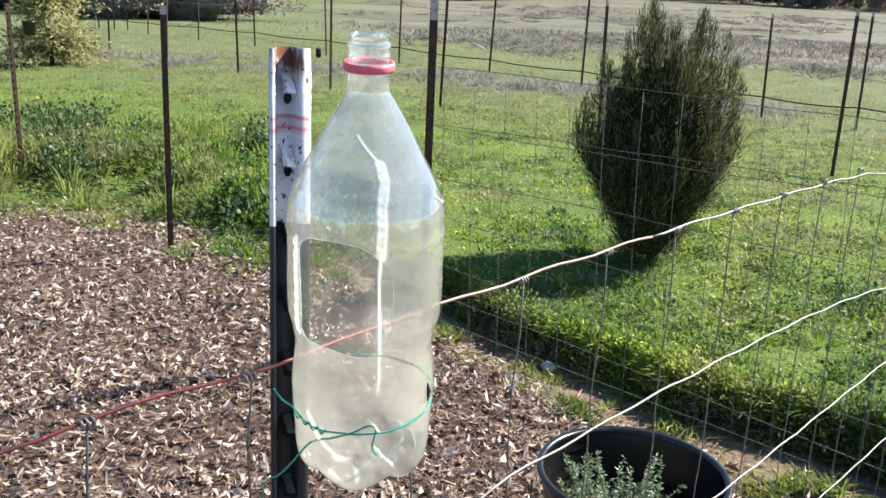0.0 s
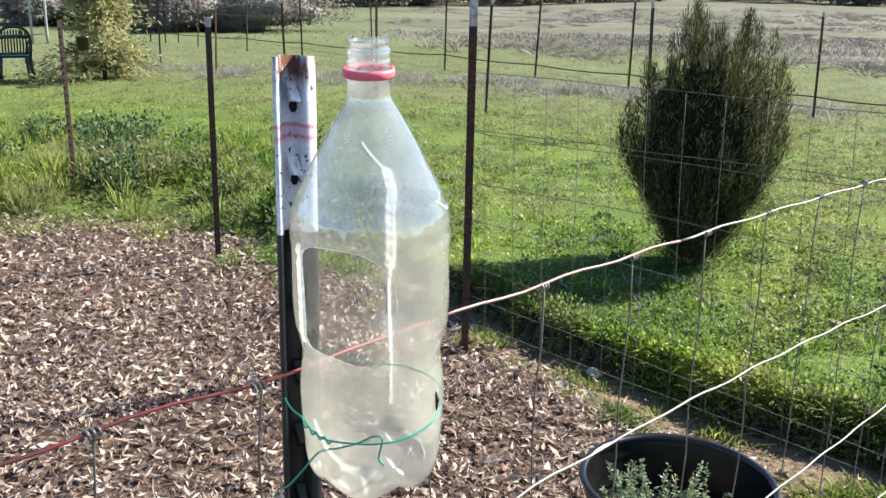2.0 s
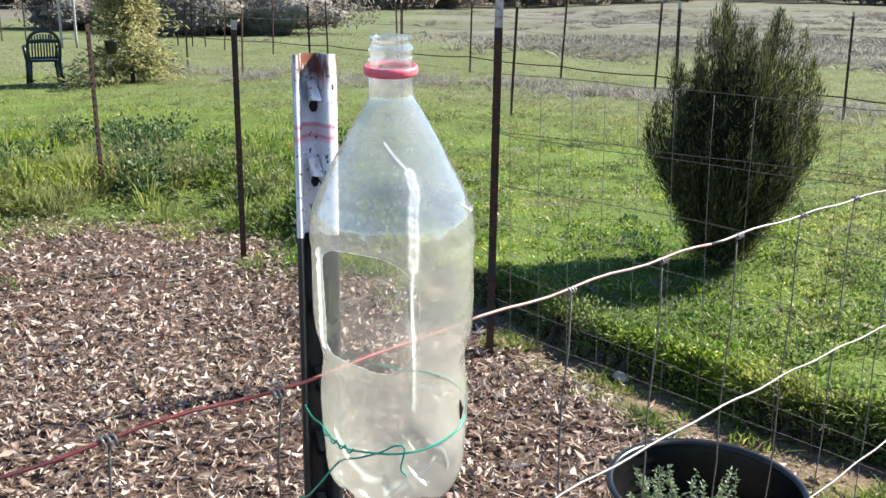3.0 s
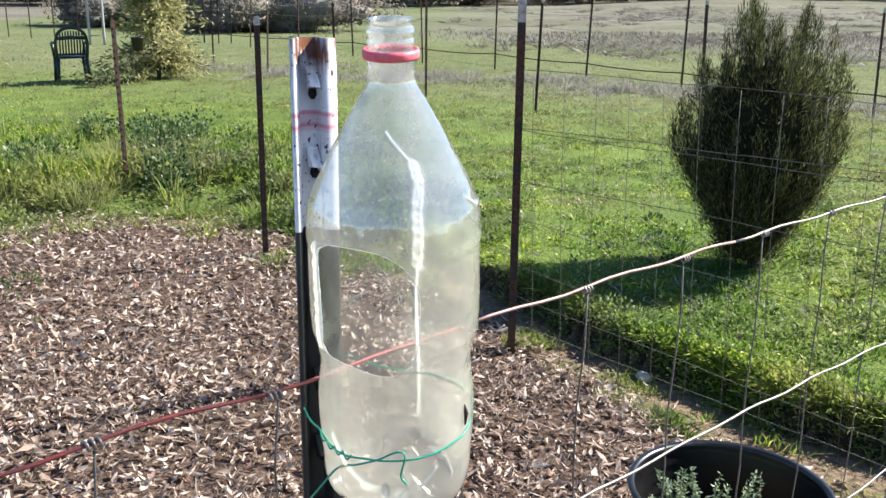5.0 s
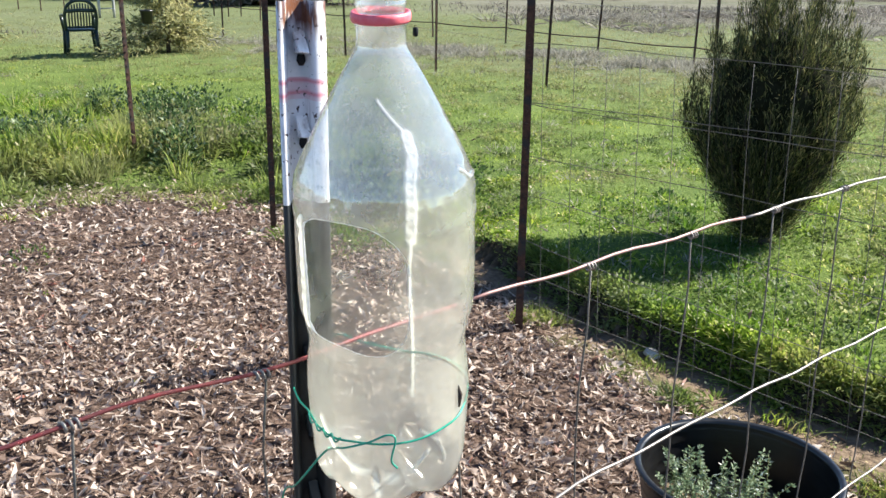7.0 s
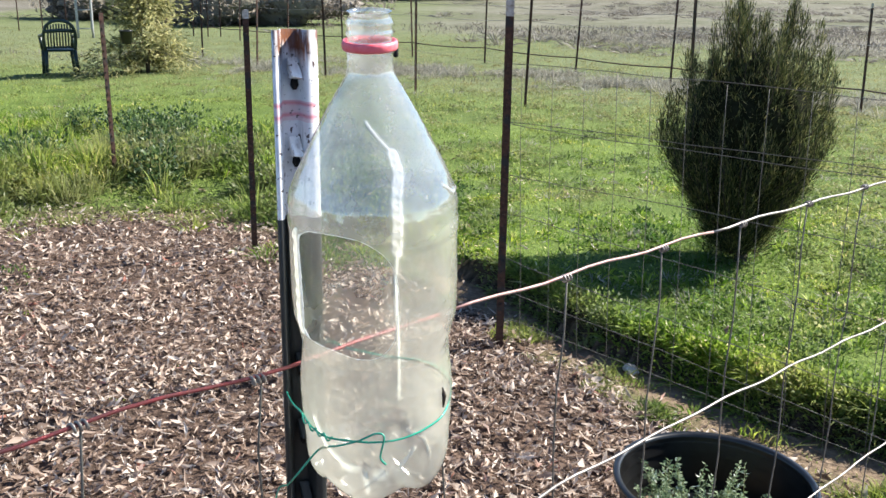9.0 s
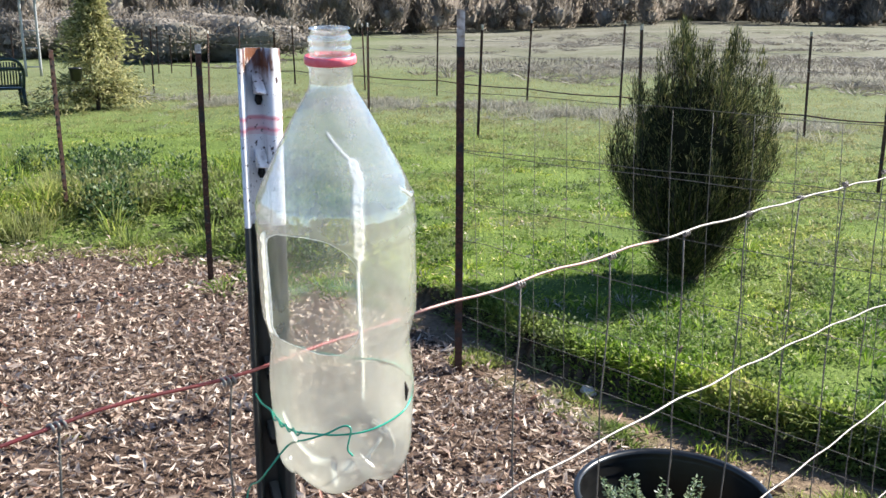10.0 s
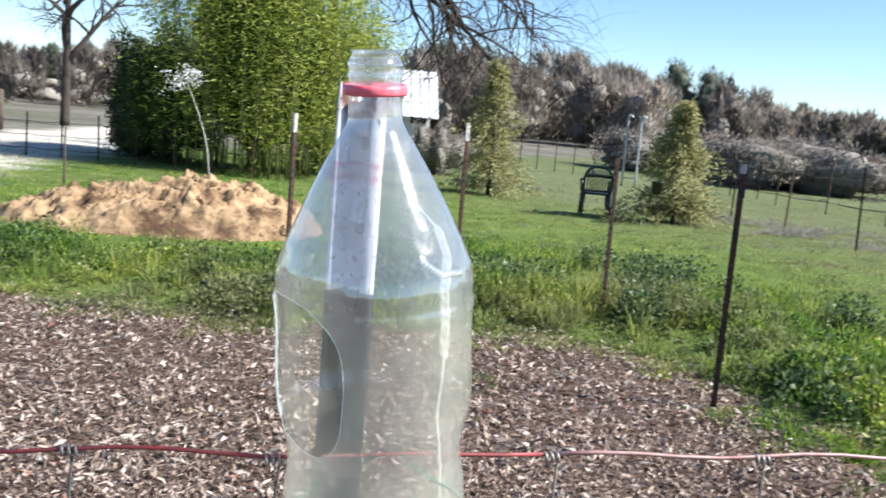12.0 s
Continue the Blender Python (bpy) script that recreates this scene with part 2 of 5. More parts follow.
def smooth_line(points, steps=6):
    """Catmull-Rom through the points."""
    p = [Vector(q) for q in points]
    p = [2 * p[0] - p[1]] + p + [2 * p[-1] - p[-2]]
    out = []
    for i in range(1, len(p) - 2):
        for k in range(steps):
            t = k / steps
            a, b, c, d = p[i - 1:i + 3]
            out.append(0.5 * (2 * b + (c - a) * t + (2 * a - 5 * b + 4 * c - d) * t * t + (3 * b - a - 3 * c + d) * t ** 3))
    out.append(p[-2])
    return out


def box(bm, c, s, turn=0.0, bevel=0.0):
    m = Matrix.Translation(c) @ Matrix.Rotation(turn, 4, "Z") @ Matrix.Diagonal((*s, 1))
    r = bmesh.ops.create_cube(bm, size=1, matrix=m)
    if bevel:
        edges = list({e for v in r["verts"] for e in v.link_edges})
        bmesh.ops.bevel(bm, geom=edges, offset=bevel, segments=2, affect="EDGES")
    return bm


def lathe(bm, prof, sides=48, centre=(0, 0), shape=None):
    rings = []
    for r, z in prof:
        ring = []
        for k in range(sides):
            t = 2 * math.pi * k / sides
            rr = shape(r, z, t) if shape else r
            ring.append(bm.verts.new((centre[0] + rr * math.cos(t), centre[1] + rr * math.sin(t), z)))
        rings.append(ring)
    for a, b in zip(rings, rings[1:]):
        for k in range(sides):
            bm.faces.new((a[k], a[(k + 1) % sides], b[(k + 1) % sides], b[k]))
    return rings


def ramp01(v, a, b):
    t = np.clip((v - a) / (b - a), 0, 1)
    return t * t * (3 - 2 * t)


# ---- the lie of the land ----
EDGE_X = (-14, -6.7, -5.8, -4.5, -3.4, -2.4, -1.8, -1.4, -0.9, -0.4, 0.3, 0.7, 1.1, 1.8, 3.2, 6.0)
EDGE_Y = (2.2, 3.5, 3.95, 4.4, 5.5, 6.0, 5.75, 5.38, 4.98, 4.52, 3.66, 3.15, 2.68, 2.10, 1.1, -1.0)
RNG = np.random.default_rng(7)


def edge_y(x):
    return np.interp(x, EDGE_X, EDGE_Y)


def wobble(x, y, s, seed=0.0):
    """Smooth uneven values from -1 to 1."""
    u, v = np.asarray(x) * s * 2.6 + seed * 3.7, np.asarray(y) * s * 2.6 - seed * 2.3
    a = np.sin(u + 1.7 * np.sin(0.83 * v + seed)) * np.sin(1.13 * v + 1.4 * np.sin(0.71 * u - seed))
    b = np.sin(2.3 * u - 1.1 * v + 1.2 * np.sin(1.9 * v + 2 * seed)) * np.cos(1.9 * v + 0.8 * u)
    return 0.62 * a + 0.38 * b


def ground_z(x, y):
    x, y = np.asarray(x, float), np.asarray(y, float)
    r = np.hypot(x, y)
    z = -0.013 * np.clip(r - 6, 0, 84) - 0.012 * np.clip(-x - 1, 0, 10)
    # the dry field beyond lies flatter
    z = z + 0.011 * np.clip(r - 20, 0, 70) * ramp01(x / np.maximum(r, 1), 0.0, 0.24) * ramp01(y, 0, 12)
    d = y - edge_y(x)
    # turf stands a hand higher than the trodden strip
    z = z + 0.13 * ramp01(d + 0.09 * wobble(x, y, 1.3, 7), 0.27, 0.34) * ramp01(x, -0.5, 0.15) * (1 - ramp01(y, 5, 8)) * (1 - ramp01(x, 6, 9))
    # weedy ridge along the pen
    z = z + 0.15 * np.exp(-((d - 1.25) / 0.75) ** 2) * ramp01(-x, 1.2, 2.6) * (1 - 0.7 * ramp01(-x, 4.2, 5.5)) * (1 - ramp01(-x, 6.5, 9))
    z = z + (0.035 * wobble(x, y, 0.35) * np.minimum(1, r / 4) + 0.010 * wobble(x, y, 1.7, 5)) * (1 - ramp01(r, 30, 45))
    return z if z.ndim else float(z)


def is_leafy(x, y):
    return ramp01(edge_y(x) + 0.28 * wobble(x, y, 0.7, 3) + 0.12 * wobble(x, y, 2.3, 1) - y, -0.25, 0.3)


def on_strip(x, y):
    """The trodden strip of bare soil at the foot of the turf."""
    d = y - edge_y(x) + 0.09 * wobble(x, y, 1.3, 7)
    return ramp01(d, -0.22, -0.05) * (1 - ramp01(d, 0.32, 0.37)) * ramp01(x, -1.1, -0.5) * (1 - ramp01(x, 4, 6))


def build_ground():
    xs = np.concatenate((-np.geomspace(3000, 45, 16), np.arange(-44, -12, 1.0), np.arange(-12, -0.5, 0.11), np.arange(-0.5, 3, 0.05), np.arange(3, 5, 0.11), np.arange(5, 14, 0.6), np.geomspace(15, 3000, 24)))
    ys = np.concatenate((-np.geomspace(3000, 4, 22), np.arange(-3.6, 1, 0.4), np.arange(1, 4.6, 0.05), np.arange(4.6, 9, 0.11), np.arange(9, 22, 0.45), np.arange(22, 50, 1.4), np.geomspace(52, 3000, 24)))
    nx, ny = len(xs), len(ys)
    x, y = np.meshgrid(xs, ys)
    verts = np.stack((x, y, ground_z(x, y)), 2)
    far = np.hypot(x, y)
    dry = np.maximum(0.9 * ramp01(-x, 21, 25) * ramp01(y, 0, 4) + 0.4 * ramp01(y + 0.4 * x + wobble(x, y, 0.2), 9, 16), (0.86 + 0.14 * wobble(x, y, 0.05, 4)) * ramp01(y + 0.35 * x + 1.6 * wobble(x, y, 0.09), 24, 28) * ramp01(x / np.maximum(far, 1), -0.26, 0.0), ramp01(far + 5 * wobble(x, y, 0.05), 38, 52))
    lane = np.abs((x + 22.6) * 0.80 + (y - 12.5) * 0.6 + 0.5 * wobble(x, y, 0.3))
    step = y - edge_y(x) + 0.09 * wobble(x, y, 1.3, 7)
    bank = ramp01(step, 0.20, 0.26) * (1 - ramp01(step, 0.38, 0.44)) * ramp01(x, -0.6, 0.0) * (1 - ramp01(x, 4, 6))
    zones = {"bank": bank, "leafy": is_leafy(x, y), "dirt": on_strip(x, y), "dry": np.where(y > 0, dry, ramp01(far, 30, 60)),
             "gravel": (1 - ramp01(lane, 2.3, 2.9)) * (x < -14) * (y > -30) * (y < 24)}
    idx = np.arange(nx * ny).reshape(ny, nx)
    a, b, c, d = idx[:-1, :-1].ravel(), idx[:-1, 1:].ravel(), idx[1:, 1:].ravel(), idx[1:, :-1].ravel()
    tris = np.concatenate((np.stack((a, b, c), 1), np.stack((a, c, d), 1)))
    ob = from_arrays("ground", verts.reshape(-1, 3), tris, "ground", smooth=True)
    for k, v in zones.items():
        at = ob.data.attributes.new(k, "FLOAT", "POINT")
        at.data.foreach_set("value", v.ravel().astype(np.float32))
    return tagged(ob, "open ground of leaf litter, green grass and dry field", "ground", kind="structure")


build_ground()


# ---- steel posts ----
def t_post(at, height, lean=(0, 0), tip_len=0.1, turn=0.0, seed=0, white=True):
    """A studded steel T post with a white-painted tip."""
    x, y = at
    z = ground_z(x, y)
    ob = blank("fence_post", (x, y, z))
    top = Vector((lean[0], lean[1], height))

    def bar(z0, z1):
        bm = bmesh.new()
        out = ((-0.017, 0.0), (0.017, 0.0), (0.017, 0.004), (0.0028, 0.0065), (0.0022, 0.030), (-0.0022, 0.030), (-0.0028, 0.0065), (-0.017, 0.004))
        rings = []
        for k in range(5):
            f = z0 + (z1 - z0) * k / 4
            c = top * (f / height) if f > 0 else Vector((0, 0, f))
            ring = []
            for px, py in out:
                q = Matrix.Rotation(turn, 2) @ Vector((px, py))
                ring.append(bm.verts.new((c.x + q.x, c.y + q.y, f)))
            rings.append(ring)
        for r, s in zip(rings, rings[1:]):
            for k in range(8):
                bm.faces.new((r[k], r[(k + 1) % 8], s[(k + 1) % 8], s[k]))
        bm.faces.new(rings[0][::-1])
        bm.faces.new(rings[-1])
        if z1 - z0 > 0.3:
            for k in range(int((z1 - 0.05) / 0.054)):
                f = 0.05 + k * 0.054
                c = top * (f / height)
                q = Matrix.Rotation(turn, 2) @ Vector((0, -0.003))
                box(bm, (c.x + q.x, c.y + q.y, f), (0.010, 0.010, 0.012), turn)
        return bm

    cut = height - tip_len if white else height
    part("shaft", bar(-0.25, cut), "rust", ob, smooth=False)
    if white:
        part("tip", bar(cut + 0.0005, height), "tip", ob, "white-painted post tip", smooth=False)
    return ob


PEN = (((0.075, 3.53), 1.648, (-0.005, -0.16), 0.15), ((-1.45, 4.93), 1.43, (0.03, -0.1), 0.05), ((-2.97, 6.50), 1.245, (-0.01, 0.0), 0.03),
       ((-3.98, 5.85), 1.42, (0.1, -0.15), 0.14), ((-4.37, 4.33), 1.52, (0.0, 0.0), 0.13))
for i, (at, h, lean, tl) in enumerate(PEN):
    tagged(t_post(at, h, lean, tl, turn=0.4 * i, white=i != 2), "rust-brown steel T post with worn white tip, standing in the ground" if i != 2 else "plain rust-brown steel T post standing among weeds", "fence post", "pen posts")
FIELD = (((-6.3, 19.0), 1.38), ((-4.62, 17.0), 1.32), ((-3.0, 15.3), 1.36), ((-1.3, 13.3), 1.46), ((0.27, 11.9), 1.45), ((2.05, 10.1), 1.5), ((3.97, 8.2), 1.55))
for i, (at, h) in enumerate(FIELD):
    tagged(t_post(at, h, (0.04 * math.sin(i * 2.1), 0.03 * math.cos(i)), 0.06, turn=i), "dark steel T post standing in the grass", "fence post", "field fence posts")
BACK = (((-8.4, 26.0), 1.35), ((-7.1, 24.6), 1.35), ((-5.4, 22.9), 1.35), ((-3.8, 21.5), 1.35), ((-2.0, 19.6), 1.38), ((-0.45, 18.4), 1.4), ((1.2, 16.5), 1.5), ((2.6, 14.9), 1.5), ((4.76, 12.5), 1.42), ((5.65, 11.5), 1.5), ((7.4, 9.6), 1.45))
for i, (at, h) in enumerate(BACK):
    tagged(t_post(at, h, (0.05 * math.sin(i * 1.3), 0.03 * math.cos(i)), 0.06, turn=i * 0.7), "dark steel T post standing in dry weeds", "fence post", "back fence posts")

# low dark wire along the back fence, and a strand on the field fence
def strand(name, stations, height, radius, mat, label, droop=0.03):
    pts = []
    for (a, b) in zip(stations, stations[1:]):
        for k in range(6):
            t = k / 6
            x, y = a[0] + (b[0] - a[0]) * t, a[1] + (b[1] - a[1]) * t
            pts.append((x, y + 0.02, (ground_z(*a) * (1 - t) + ground_z(*b) * t) + height - droop * 4 * t * (1 - t)))
    b = stations[-1]
    pts.append((b[0], b[1] + 0.02, ground_z(*b) + height))
    return tagged(part(name, sweep(bmesh.new(), pts, radius, 5), mat), label, "wire")


strand("fence_wire", [p for p, _ in BACK], 0.30, 0.011, "rust", "dark fence wire strung low along the posts")
strand("fence_wire", [p for p, _ in BACK], 1.12, 0.004, "galv", "thin grey wire strung between steel posts")
strand("fence_wire", [p for p, _ in FIELD], 1.1, 0.003, "galv", "thin grey wire strung between steel posts")


# ---- woven wire fences ----
NEAR_A, NEAR_D = Vector((-0.175, -0.057)), Vector((0.691, 0.723)).normalized()
NEAR_Z = (1.412, 1.190, 0.955, 0.735, 0.545, 0.375, 0.225, 0.10)
STAY = 0.1535


def near_xy(s, z=1.4):
    p = NEAR_A + NEAR_D * s
    pull = math.exp(-((s - 0.165) / 0.07) ** 2)       # drawn in where it is tied to the post
    return p.x + 0.006 * pull, p.y - 0.010 * pull


def near_wire(z, a, b, level):
    pts = []
    s = a
    while s <= b + 1e-6:
        x, y = near_xy(s)
        kink = 0.0016 * math.sin(s / STAY * 2 * math.pi + level) + 0.003 * float(wobble(s, level, 1.3, level)) + 0.001 * float(wobble(s, level, 6, 2))
        sag = 0.008 * math.sin(s * 1.9 + level * 1.7) if level else 0.0
        drop = -0.09 * min(max(s - 1.0, 0), 1.2) ** 2 if level < 2 else 0.12 * max(0.0, 1.0 - s) * (level == 2)
        pts.append((x, y, z + kink + sag + drop - (0.02 * max(0.0, 0.7 - s) + 0.9 * max(0.0, 0.5 - s) ** 2 if level == 1 else 0)))
        s += STAY / 5
    return pts


near_fence = blank("wire_fence", (0, 0, 0))
tagged(near_fence, "galvanised woven wire fence, part of its top wire red", "fence")
SPLIT, FADE = 2.0 * STAY, 4.6 * STAY
part("line_wire", sweep(bmesh.new(), near_wire(NEAR_Z[0], -1.6, SPLIT, 0), 0.0014, 8), "redwire", near_fence, "red-coated stretch of top wire")
part("line_wire", sweep(bmesh.new(), near_wire(NEAR_Z[0], SPLIT, FADE, 0), 0.0015, 8), "pinkwire", near_fence, "faded pinkish stretch of top wire")
part("line_wire", sweep(bmesh.new(), near_wire(NEAR_Z[0], FADE, 4.9, 0), 0.0015, 8), "galv", near_fence)
for i, z in enumerate(NEAR_Z[1:]):
    part("line_wire", sweep(bmesh.new(), near_wire(z, -1.6 if i else 0.34, 4.9, i + 1), 0.0016, 6), "galv", near_fence)
for k in range(-9, 32):
    s = k * STAY
    if k == 1:
        s = 0.125
    bm = bmesh.new()
    pts = []
    drift = 0.02 * wobble(k, 2, 1.7)
    for z in np.linspace(NEAR_Z[0], NEAR_Z[-1], 23):
        x, y = near_xy(s + drift * (NEAR_Z[0] - z) * 2 + 0.0035 * math.sin(z * 31 + k))
        pts.append((x, y + 0.003, z))
    sweep(bm, pts, 0.00095, 6)
    part("stay_wire", bm, "dullwire", near_fence)
    bm = bmesh.new()
    x, y = near_xy(s)
    coil = []
    for q in range(25):
        t = q / 24
        c = Vector((x, y, NEAR_Z[0] + 0.0035 * math.sin(s / STAY * 2 * math.pi) * 0.5 - 0.001)) + Vector((NEAR_D.x, NEAR_D.y, 0)) * (t - 0.5) * 0.012
        a = t * 6 * math.pi
        coil.append(c + Vector((-NEAR_D.y, NEAR_D.x, 0)) * 0.0032 * math.cos(a) + Vector((0, 0, 0.0032 * math.sin(a))))
    sweep(bm, coil, 0.0011, 5)
    part("knot", bm, "redwire" if -1 > k else "galv", near_fence)

FAR_A, FAR_D = Vector((0.085, 3.53)), Vector((1.375, -1.02)).normalized()
FAR_Z = (1.29, 1.06, 1.035, 0.81, 0.63, 0.43, 0.28, 0.14)
FAR_FALL = (0, 0, 0, 0.01, 0.05, 0.10, 0.10, 0.06)
side_fence = blank("wire_fence", (0, 0, 0))
tagged(side_fence, "thin grey woven wire fence running from a steel post", "fence")
for i, z in enumerate(FAR_Z):
    pts = []
    for s in np.arange(0, 5.4, 0.1):
        p = FAR_A + FAR_D * s
        pts.append((p.x, p.y, z - FAR_FALL[i] * min(s, 2.2) + (0.006 * math.sin(s * 1.7 + i * 2) + 0.006 * float(wobble(s, i, 2))) * (s > 0.05) + (0.02 * s - 0.02 if i == 1 else 0)))
    part("line_wire", sweep(bmesh.new(), pts, 0.0016, 5), "dullwire", side_fence)
for k in range(0, 35):
    pts = []
    for z in np.linspace(FAR_Z[0], 0.02, 9):
        p = FAR_A + FAR_D * (0.10 + k * 0.153 + 0.004 * math.sin(z * 5 + k) - 0.035 * z)
        pts.append((p.x, p.y + 0.003, z))
    part("stay_wire", sweep(bmesh.new(), pts, 0.0013, 5), "dullwire", side_fence)


# ---- the bottle on its post ----
RING_Z = 1.643
FOOT_Z = RING_Z - 0.287


def bottle_material():
    """Thin weathered PET: clear with gloss, hazed by dried residue in the lower part."""
    m = bpy.data.materials.new("hazy_pet")
    m.use_nodes = True
    nt = m.node_tree
    nt.nodes.remove(nt.nodes["Principled BSDF"])
    pos = node(m, "ShaderNodeNewGeometry").outputs["Position"]
    sep = nt.nodes.new("ShaderNodeSeparateXYZ")
    link(m, pos, sep.inputs[0])
    z = sep.outputs[2]
    low = maths(m, "MULTIPLY", maths(m, "SUBTRACT", RING_Z - 0.102, z), 60.0, True)
    wavy = maths(m, "MULTIPLY", maths(m, "SUBTRACT", noise_tex(m, 16.0, 3, pos), 0.5), 0.06)
    deep = maths(m, "MULTIPLY", maths(m, "SUBTRACT", RING_Z - 0.172, maths(m, "ADD", z, wavy)), 22.0, True)
    blotch = ramp(m, noise_tex(m, 38.0, 6, pos), ((0.35, (0, 0, 0)), (0.7, (1, 1, 1))))
    speck = ramp(m, noise_tex(m, 260.0, 3, pos), ((0.58, (0, 0, 0)), (0.7, (1, 1, 1))))
    haze = maths(m, "ADD", 0.14, maths(m, "MULTIPLY", low, 0.03))
    # foot: whiter residue, plus the glow of focused light put in as haze
    foot = maths(m, "MULTIPLY", maths(m, "SUBTRACT", FOOT_Z + 0.055, z), 25.0, True)
    haze = maths(m, "ADD", haze, maths(m, "MULTIPLY", foot, 0.08))
    haze = maths(m, "ADD", haze, maths(m, "MULTIPLY", deep, 0.05))
    haze = maths(m, "ADD", haze, maths(m, "MULTIPLY", blotch, 0.08))
    # the side that the post covers has weathered less
    covered = maths(m, "MULTIPLY", maths(m, "SUBTRACT", maths(m, "SUBTRACT", sep.outputs[1], sep.outputs[0]), 0.060), 90.0, True)
    haze = maths(m, "SUBTRACT", haze, maths(m, "MULTIPLY", covered, 0.085))
    # whitening along real creases and the painted highlights at the foot
    worn = nt.nodes.new("ShaderNodeAttribute")
    worn.attribute_name = "crease_glint"
    haze = maths(m, "ADD", haze, maths(m, "MULTIPLY", worn.outputs["Fac"], 0.95))
    haze = maths(m, "ADD", haze, maths(m, "MULTIPLY", speck, 0.02), True)
    clear = nt.nodes.new("ShaderNodeBsdfTransparent")
    tint = mix(m, low, (0.98, 0.99, 0.99), (0.975, 0.975, 0.935))
    link(m, tint, clear.inputs[0])
    soft = nt.nodes.new("ShaderNodeBsdfRefraction")
    soft.inputs["Roughness"].default_value, soft.inputs["IOR"].default_value = 0.42, 1.05
    link(m, tint, soft.inputs[0])
    view = nt.nodes.new("ShaderNodeMixShader")
    link(m, maths(m, "ADD", 0.14, maths(m, "MULTIPLY", deep, 0.14)), view.inputs[0])
    link(m, clear.outputs[0], view.inputs[1])
    link(m, soft.outputs[0], view.inputs[2])
    dif = nt.nodes.new("ShaderNodeBsdfDiffuse")
    tra = nt.nodes.new("ShaderNodeBsdfTranslucent")
    for s in (dif, tra):
        link(m, mix(m, low, (0.93, 0.95, 0.94), (0.96, 0.94, 0.81)), s.inputs["Color"])
    film = nt.nodes.new("ShaderNodeMixShader")
    film.inputs[0].default_value = 0.6
    link(m, dif.outputs[0], film.inputs[1])
    link(m, tra.outputs[0], film.inputs[2])
    body = nt.nodes.new("ShaderNodeMixShader")
    link(m, haze, body.inputs[0])
    link(m, view.outputs[0], body.inputs[1])
    link(m, film.outputs[0], body.inputs[2])
    gloss = nt.nodes.new("ShaderNodeBsdfAnisotropic")
    gloss.inputs["Roughness"].default_value = 0.10
    rim = node(m, "ShaderNodeLayerWeight", Blend=0.5)
    fres = maths(m, "ADD", maths(m, "SUBTRACT", 0.20, maths(m, "MULTIPLY", low, 0.12)), maths(m, "MULTIPLY", maths(m, "POWER", rim.outputs["Facing"], 4.0), 0.75), True)
    bmp = node(m, "ShaderNodeBump", Strength=0.2, Distance=0.0012)
    link(m, noise_tex(m, 55.0, 4, pos), bmp.inputs["Height"])
    link(m, bmp.outputs[0], gloss.inputs["Normal"])
    out = nt.nodes.new("ShaderNodeMixShader")
    link(m, fres, out.inputs[0])
    link(m, body.outputs[0], out.inputs[1])
    link(m, gloss.outputs[0], out.inputs[2])
    link(m, out.outputs[0], nt.nodes["Material Output"].inputs[0])
    return m


MAT["pet"] = bottle_material()
MAT["pet_edge"] = leaf_material("whitened_plastic", ((0.0, (0.86, 0.87, 0.84)), (1.0, (0.92, 0.92, 0.9))), 0.5, 0.25)
BODY = ((0.0485, 0.036), (0.0492, 0.043), (0.0499, 0.056), (0.0502, 0.070), (0.0494, 0.084), (0.0474, 0.098), (0.0473, 0.103), (0.0498, 0.116), (0.0522, 0.124),
        (0.0528, 0.135), (0.0528, 0.160), (0.0528, 0.178), (0.0535, 0.1820), (0.0533, 0.1850), (0.0526, 0.188), (0.0528, 0.196), (0.0512, 0.203), (0.0470, 0.213), (0.0420, 0.223), (0.0352, 0.236),
        (0.0285, 0.248), (0.0225, 0.258), (0.0178, 0.2655), (0.0148, 0.2705), (0.0140, 0.2745), (0.0140, 0.283), (0.0150, 0.2835), (0.0150, 0.288), (0.0135, 0.289), (0.0135, 0.2925), (0.0146, 0.2940),
        (0.0135, 0.2955), (0.0135, 0.2980), (0.0145, 0.2995), (0.0135, 0.3010), (0.0137, 0.3050), (0.0133, 0.3060), (0.0118, 0.3058), (0.0116, 0.3040))
FEET = ((0.0484, 0.0300, 0.0312), (0.0480, 0.0240, 0.0262), (0.0472, 0.0180, 0.0212), (0.0454, 0.0120, 0.0170), (0.0424, 0.0062, 0.0138), (0.0382, 0.0022, 0.0118), (0.0335, 0.0002, 0.0108),
        (0.0285, 0.0006, 0.0106), (0.0232, 0.0045, 0.0115), (0.0165, 0.0090, 0.0135), (0.0095, 0.0150, 0.0180), (0.0040, 0.0178, 0.0182))
# creases and foot highlights, as bearing in degrees and height above the foot, with their width
# the three arcs from (226, 0.062) are focused-light highlights painted white
CREASES_GLINTS = ((((104, 0.233), (94, 0.222), (84, 0.212)), 0.0010), (((82, 0.210), (79, 0.195), (81, 0.178), (80, 0.160), (81, 0.140)), 0.0036), (((81, 0.140), (82, 0.122), (80, 0.100), (80, 0.060), (80, 0.030)), 0.0011),
           (((338, 0.212), (352, 0.204), (8, 0.203)), 0.0006), (((300, 0.062), (315, 0.05), (322, 0.036)), 0.0006), (((226, 0.062), (238, 0.046), (252, 0.037), (266, 0.034)), 0.0018), (((266, 0.034), (280, 0.030), (296, 0.036), (306, 0.046)), 0.0014), (((268, 0.033), (270, 0.018)), 0.0016), (((216, 0.184), (214, 0.165), (216, 0.145), (215, 0.120)), 0.0024))
